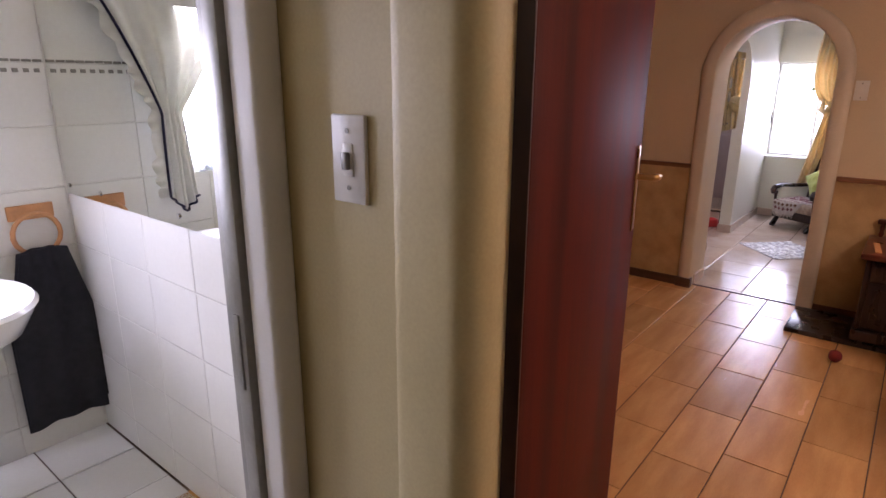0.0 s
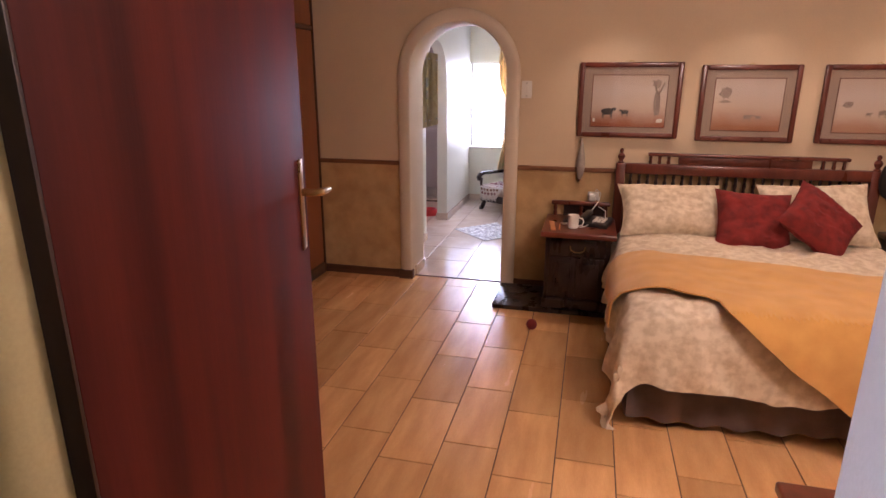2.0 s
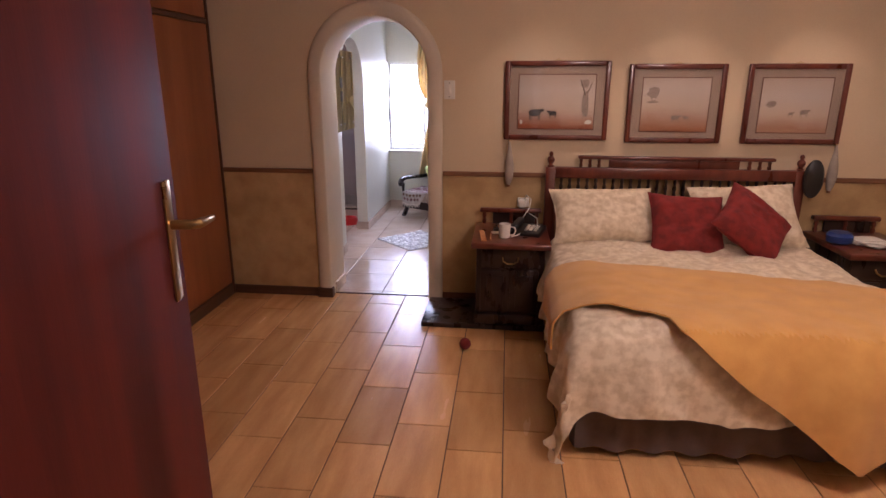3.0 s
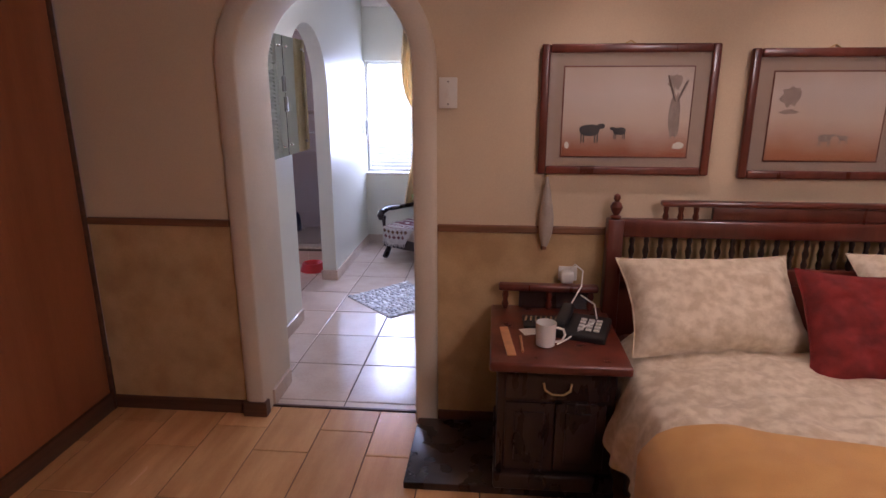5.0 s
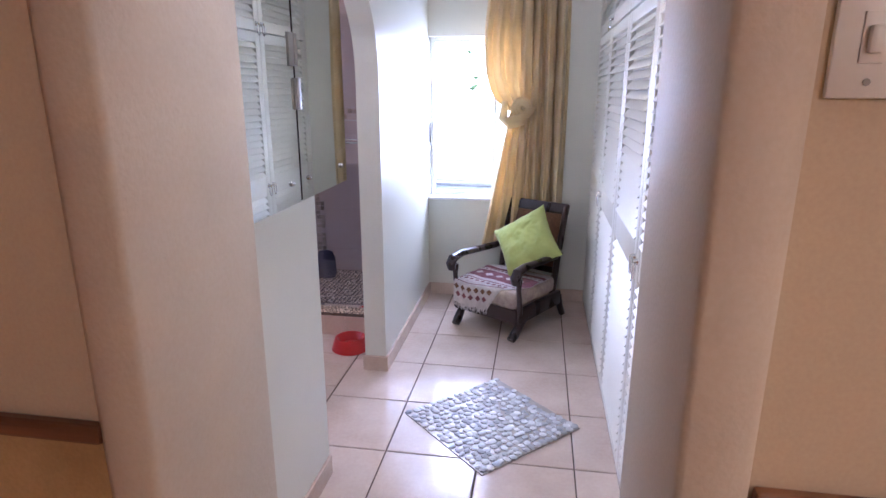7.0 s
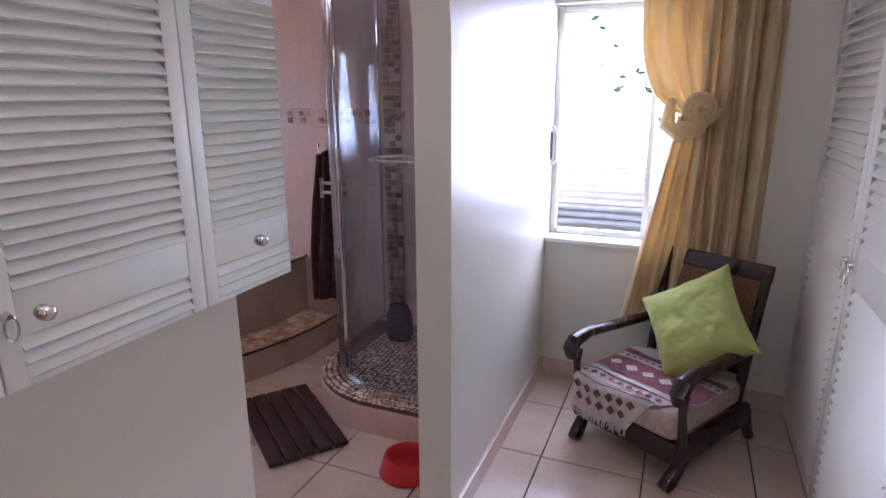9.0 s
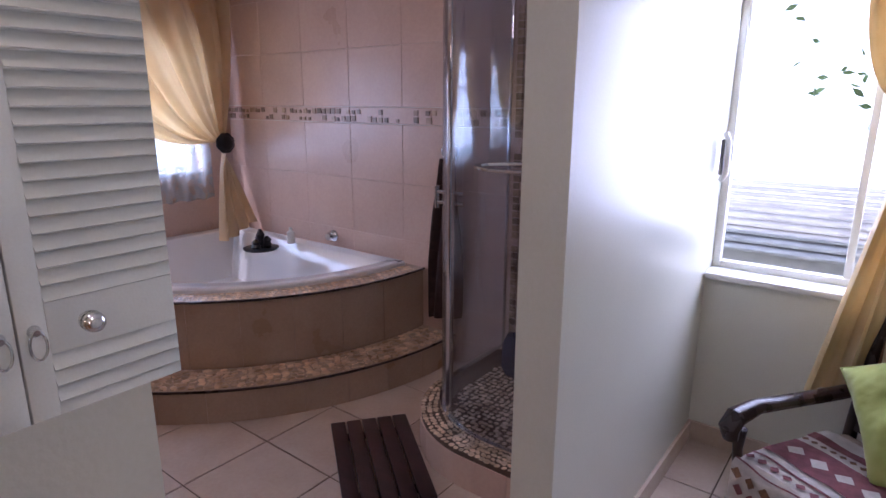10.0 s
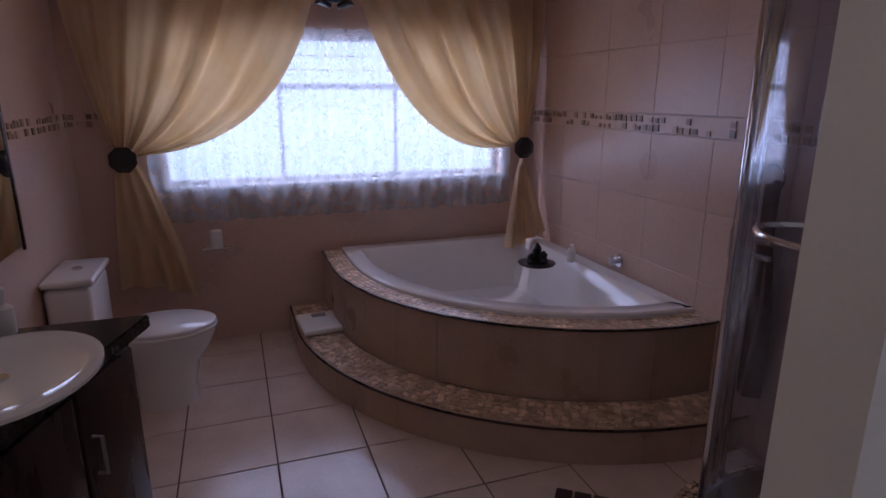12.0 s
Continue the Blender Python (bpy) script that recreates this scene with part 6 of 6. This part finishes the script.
def vanity():
    top = [(-1.55, 5.822), (-0.98, 5.63), (-0.62, 5.56), (-0.62, VY + 0.004), (-1.55, VY + 0.004)]
    low = [(-1.525, 5.765), (-0.98, 5.59), (-0.64, 5.52), (-0.64, VY + 0.006), (-1.525, VY + 0.006)]
    c = thing("vanity_cabinet", "dark wood vanity cupboard with angled front", "cabinet", (-1.1, 5.45, 0))
    bm = bmesh.new()
    prism(bm, low, 0.0, 0.810)
    part("body", bm, "darkwood", c, smooth=False)
    a, b = Vector((-1.525, 5.765)), Vector((-0.98, 5.59))
    u = (b - a).normalized()
    for k in range(2):
        m = Matrix(((u.x, -u.y, 0, a.x + u.x * (0.02 + k * 0.275)), (u.y, u.x, 0, a.y + u.y * (0.02 + k * 0.275)), (0, 0, 1, 0), (0, 0, 0, 1)))
        d = part("door", boxed(0.0, 0.001, 0.08, 0.262, 0.018, 0.78, 0.004, m=m), "darkwood", c)
        bm = bmesh.new()
        sweep(bm, [(0.228, 0.018, 0.55), (0.228, 0.04, 0.55), (0.228, 0.04, 0.65), (0.228, 0.018, 0.65)], 0.005, 8)
        bmesh.ops.transform(bm, matrix=m, verts=bm.verts)
        part("handle", bm, "steel", d)
    w = thing("worktop", "polished black granite vanity top", "worktop", (-1.1, 5.5, 0.81))
    bm = bmesh.new()
    prism(bm, top, 0.811, 0.850)
    bmesh.ops.bevel(bm, geom=[e for e in bm.edges], offset=0.005, segments=2, affect="EDGES")
    part("slab", bm, "granite", w, smooth=False)
    s = thing("washbasin", "oval white drop-in basin in granite top", "basin", (-1.18, 5.57, 0.85))
    bm = bmesh.new()
    lathe(bm, [(0.18, 0.0), (0.20, 0.008), (0.20, 0.016), (0.185, 0.020), (0.165, 0.012), (0.13, 0.006), (0.02, 0.003)], -1.22, 5.57, 0.8505, 36, 1.2, 0.98)
    part("bowl", bm, "ceramic", s)
    bm = bmesh.new()
    sweep(bm, [(-1.22, 5.57, 0.853), (-1.22, 5.57, 0.858)], 0.02, 14)
    part("drain", bm, "chrome", s)
    m = thing("vanity_mirror", "tall dark-edged mirror on the bathroom wall", "mirror", (-1.55, VY, 1.0))
    part("glass", boxed(-2.42, VY + 0.008, 0.88, -0.66, VY + 0.014, 2.1), "mirror", m)
    part("edge", boxed(-2.44, VY + 0.008, 0.86, -2.42, VY + 0.018, 2.1, 0.002), "darkwood", m)
    for k, (x, h, material) in enumerate(((-1.48, 0.13, "blue"), (-1.43, 0.17, "plastic"), (-1.51, 0.10, "plastic"))):
        bt = thing("bottle", ("small blue toiletry bottle on granite" if material == "blue" else "small white toiletry bottle on granite"), "bottle", (x, 5.42, 0.85))
        bm = bmesh.new()
        lathe(bm, [(0.022, 0), (0.024, 0.006), (0.024, h * 0.7), (0.010, h * 0.8), (0.010, h)], x, 5.42 + 0.04 * k, 0.8505, 14)
        part("body", bm, material, bt)
        bm = bmesh.new()
        lathe(bm, [(0.013, 0), (0.013, 0.02), (0.008, 0.024)], x, 5.42 + 0.04 * k, 0.8505 + h, 12)
        part("cap", bm, "plastic", bt)


vanity()


def bath_curtain(y_out, y_in, tie_y, ctrl_in, ctrl_out, foot, label, seed, forward=0.0):
    c = thing("curtain", label, "curtain", (BX + 0.1, tie_y, 0.4), "bathroom curtains")
    X = BX + 0.10

    def fn(u, v):
        T = Vector((y_out + (y_in - y_out) * u, 2.37))
        K = Vector(ctrl_out).lerp(Vector(ctrl_in), u ** 1.3)
        E = Vector((tie_y + 0.05 * (u - 0.5) * (1 if y_in > y_out else -1), 1.10 + 0.02 * u))
        p = T * (1 - v) ** 2 + K * 2 * v * (1 - v) + E * v * v
        d = (0.046 * math.sin(u * 34 + seed + 1.2 * math.sin(u * 9)) + 0.02 * math.sin(u * 71 + 2)) * (1 - 0.65 * v) + 0.03 * math.sin(v * 3.14)
        return (X + d, p.x, p.y)
    bm = bmesh.new()
    sheet(bm, 110, 36, fn, 0.003)
    part("swag", bm, "bathcurtain", c)
    (ya, yb), zb = foot[0], foot[1]

    def tail(u, v):
        y0 = tie_y - 0.04 + 0.08 * u
        y1 = ya + (yb - ya) * u
        s = v ** 0.7
        return (X + 0.02 + forward * v + 0.026 * math.sin(u * 21 + seed) * (0.4 + 0.6 * v), y0 + (y1 - y0) * s, 1.11 + (zb - 1.11) * v + 0.05 * v * math.sin(u * 3 + seed))
    bm = bmesh.new()
    sheet(bm, 50, 26, tail, 0.003)
    part("tail", bm, "bathcurtain", c)
    bm = bmesh.new()
    bmesh.ops.create_icosphere(bm, subdivisions=4, radius=1.0)
    for v in bm.verts:
        a = math.atan2(v.co.z, v.co.y)
        lobe = 0.060 * (1 + 0.10 * abs(math.sin(a * 4)) + 0.08 * math.sin(v.co.x * 9))
        v.co = Vector((X + 0.07 + v.co.x * 0.032, tie_y + v.co.y * lobe, 1.11 + v.co.z * lobe))
    part("tieback", bm, "black", c, "dark rosette tieback")


bath_curtain(5.30, 6.64, 5.54, (6.50, 1.13), (5.36, 1.6), ((5.44, 5.84), 0.36), "pale gold curtain looped back with dark rosette", 1.0)
bath_curtain(7.97, 6.72, 7.84, (7.00, 0.98), (7.95, 1.6), ((7.95, 7.68), 0.535), "pale gold curtain looped back over the bath", 2.0, 0.16)
bow = thing("curtain_bow", "dark cloth bow at the meeting of the curtains", "bow", (BX + 0.14, 6.66, 1.9))
for s in (-1, 1):
    bm = bmesh.new()
    sweep(bm, [(BX + 0.17, 6.66, 1.93), (BX + 0.19, 6.66 + s * 0.05, 1.96), (BX + 0.19, 6.66 + s * 0.085, 1.92), (BX + 0.17, 6.66 + s * 0.02, 1.90)], [0.018, 0.034, 0.03, 0.014], 10)
    part("loop", bm, "black", bow)
sheer = thing("lace_curtain", "white sheer lace curtain with scalloped hem", "curtain", (BX + 0.05, 6.7, 0.75))
bm = bmesh.new()
sheet(bm, 220, 6, lambda u, v: (BX + 0.05 + 0.014 * math.sin(u * 120) + 0.008 * math.sin(u * 47 + 1), 5.64 + u * 2.16, 1.80 - v * (1.055 + 0.012 * abs(math.sin(u * 60)))), 0.0015)
part("cloth", bm, "lace", sheer)


# ---- tile bands and tiles ----
def mosaic_band(name, n, put):
    bm = bmesh.new()
    rng = random.Random(n)
    for k in range(n):
        for r in range(2):
            if rng.random() < 0.62:
                w = rng.uniform(0.018, 0.034)
                put(bm, k * 0.042 + rng.uniform(0, 0.006), 1.268 + r * 0.040 + rng.uniform(0, 0.004), w)
    return tagged(part(name, bm, "mosaic", smooth=False), kind="structure")


mosaic_band("trim_mosaic_north", 72, lambda bm, s, z, w: box(bm, BX + s, NY - 0.012, z, BX + s + w, NY - 0.006, z + min(w, 0.030)))
mosaic_band("trim_mosaic_south", 22, lambda bm, s, z, w: box(bm, BX + s, VY + 0.001, z, BX + s + w, VY + 0.007, z + min(w, 0.030)))
mosaic_band("trim_mosaic_west", 9, lambda bm, s, z, w: box(bm, BX + 0.001, VY + s, z, BX + 0.007, VY + s + w, z + min(w, 0.030)))

PIECES = {}


def piece(parent, w, h, t, material, m):
    """A tile w by h, t thick, its top edges slightly eased; alike tiles share a mesh."""
    key = (round(w, 3), round(h, 3), t, material)
    if key not in PIECES:
        e = 0.003
        bm = bmesh.new()
        a = [bm.verts.new((x, y, 0)) for x, y in ((0, 0), (w, 0), (w, h), (0, h))]
        b = [bm.verts.new((x, y, t - 0.0015)) for x, y in ((0, 0), (w, 0), (w, h), (0, h))]
        c = [bm.verts.new((x, y, t)) for x, y in ((e, e), (w - e, e), (w - e, h - e), (e, h - e))]
        for p, q in ((a, b), (b, c)):
            for k in range(4):
                bm.faces.new((p[k], p[(k + 1) % 4], q[(k + 1) % 4], q[k]))
        bm.faces.new(c)
        PIECES[key] = mesh_of("tile", bm, material, False)
    ob = new("tile", PIECES[key])
    ob.parent = parent
    ob.matrix_basis = m
    return ob


def grid_tiles(parent, u0, u1, v0, v1, ou, ov, pu, pv, gap, material, frame_m, shift=None, t=0.005):
    """Tiles over u0..u1 by v0..v1 on a grid through (ou, ov); shift(k): how far column k slides along v."""
    k = math.floor((u0 - ou) / pu)
    while ou + k * pu < u1:
        a, b = max(u0, ou + k * pu + gap / 2), min(u1, ou + (k + 1) * pu - gap / 2)
        s = shift(k) if shift else 0.0
        j = math.floor((v0 - ov - s) / pv)
        while ov + s + j * pv < v1:
            c, d = max(v0, ov + s + j * pv + gap / 2), min(v1, ov + s + (j + 1) * pv - gap / 2)
            if b - a > 0.012 and d - c > 0.012:
                piece(parent, b - a, d - c, t, material, frame_m @ pose(a, c, 0))
            j += 1
        k += 1


floor_of = {o.name: o for o in scene.objects if o.name.startswith(("floor", "wall"))}
flat = pose(0, 0, -0.004)
grid_tiles(floor_of["floor_bedroom"], BED_L, 3.9, 0.70, WALL_Y + 0.06, 0.28, 2.444, 0.254, 0.515, 0.005, "woodtile", flat, lambda k: 0.335 * (k % 2))
grid_tiles(floor_of["floor_tiled"], -0.442, 0.92, WALL_Y + 0.085, NY, -0.052, 6.835, 0.390, 0.413, 0.006, "tile", flat)
grid_tiles(floor_of["floor_tiled"], BX, -0.448, VY, NY, -0.052, 6.88, 0.390, 0.368, 0.006, "tile", flat)
grid_tiles(floor_of["floor_hall"], WX, 0.14, -0.6, 0.83, -1.56, 0.83, 0.30, 0.30, 0.006, "whitetile", flat)
north = Matrix(((1, 0, 0, 0), (0, 0, -1, NY), (0, 1, 0, 0), (0, 0, 0, 1)))
grid_tiles(floor_of["wall_outer"], BX, -0.36, 0.0, 1.26, BX, 0.0, 0.40, 0.315, 0.001, "walltile", north)
grid_tiles(floor_of["wall_outer"], BX, -0.36, 1.352, PCEIL, BX, 1.352, 0.40, 0.315, 0.001, "walltile", north)
grid_tiles(floor_of["wall_outer"], BX, -0.36, 1.262, 1.350, BX, 1.262, 0.60, 0.30, 0.001, "walltile", north)
west = Matrix(((0, 0, 1, WX), (1, 0, 0, 0), (0, 1, 0, 0), (0, 0, 0, 1)))
grid_tiles(floor_of["wall_shower_room_west"], 0.0, 0.83, 0.0, 1.14, 0.83, 0.14, 0.33, 0.25, 0.003, "whitetile", west)
grid_tiles(floor_of["wall_shower_room_west"], 0.37, 0.83, 1.143, 2.4, 0.83, 1.14, 0.33, 0.25, 0.003, "whitetile", west)
south = Matrix(((1, 0, 0, 0), (0, 0, -1, 0.84), (0, 1, 0, 0), (0, 0, 0, 1)))
grid_tiles(floor_of["wall_shower_room_north"], WX, 0.13, 0.0, 1.11, WX, 0.14, 0.33, 0.25, 0.002, "whitetile", south)
bm = bmesh.new()
for k in range(12):
    box(bm, WX + 0.0055, 0.38 + k * 0.037, 1.60, WX + 0.0085, 0.40 + k * 0.037, 1.615)
    box(bm, WX + 0.0055, 0.38 + k * 0.037, 1.64, WX + 0.0085, 0.412 + k * 0.037, 1.65)
tagged(part("trim_border", bm, "steel", smooth=False), kind="structure")
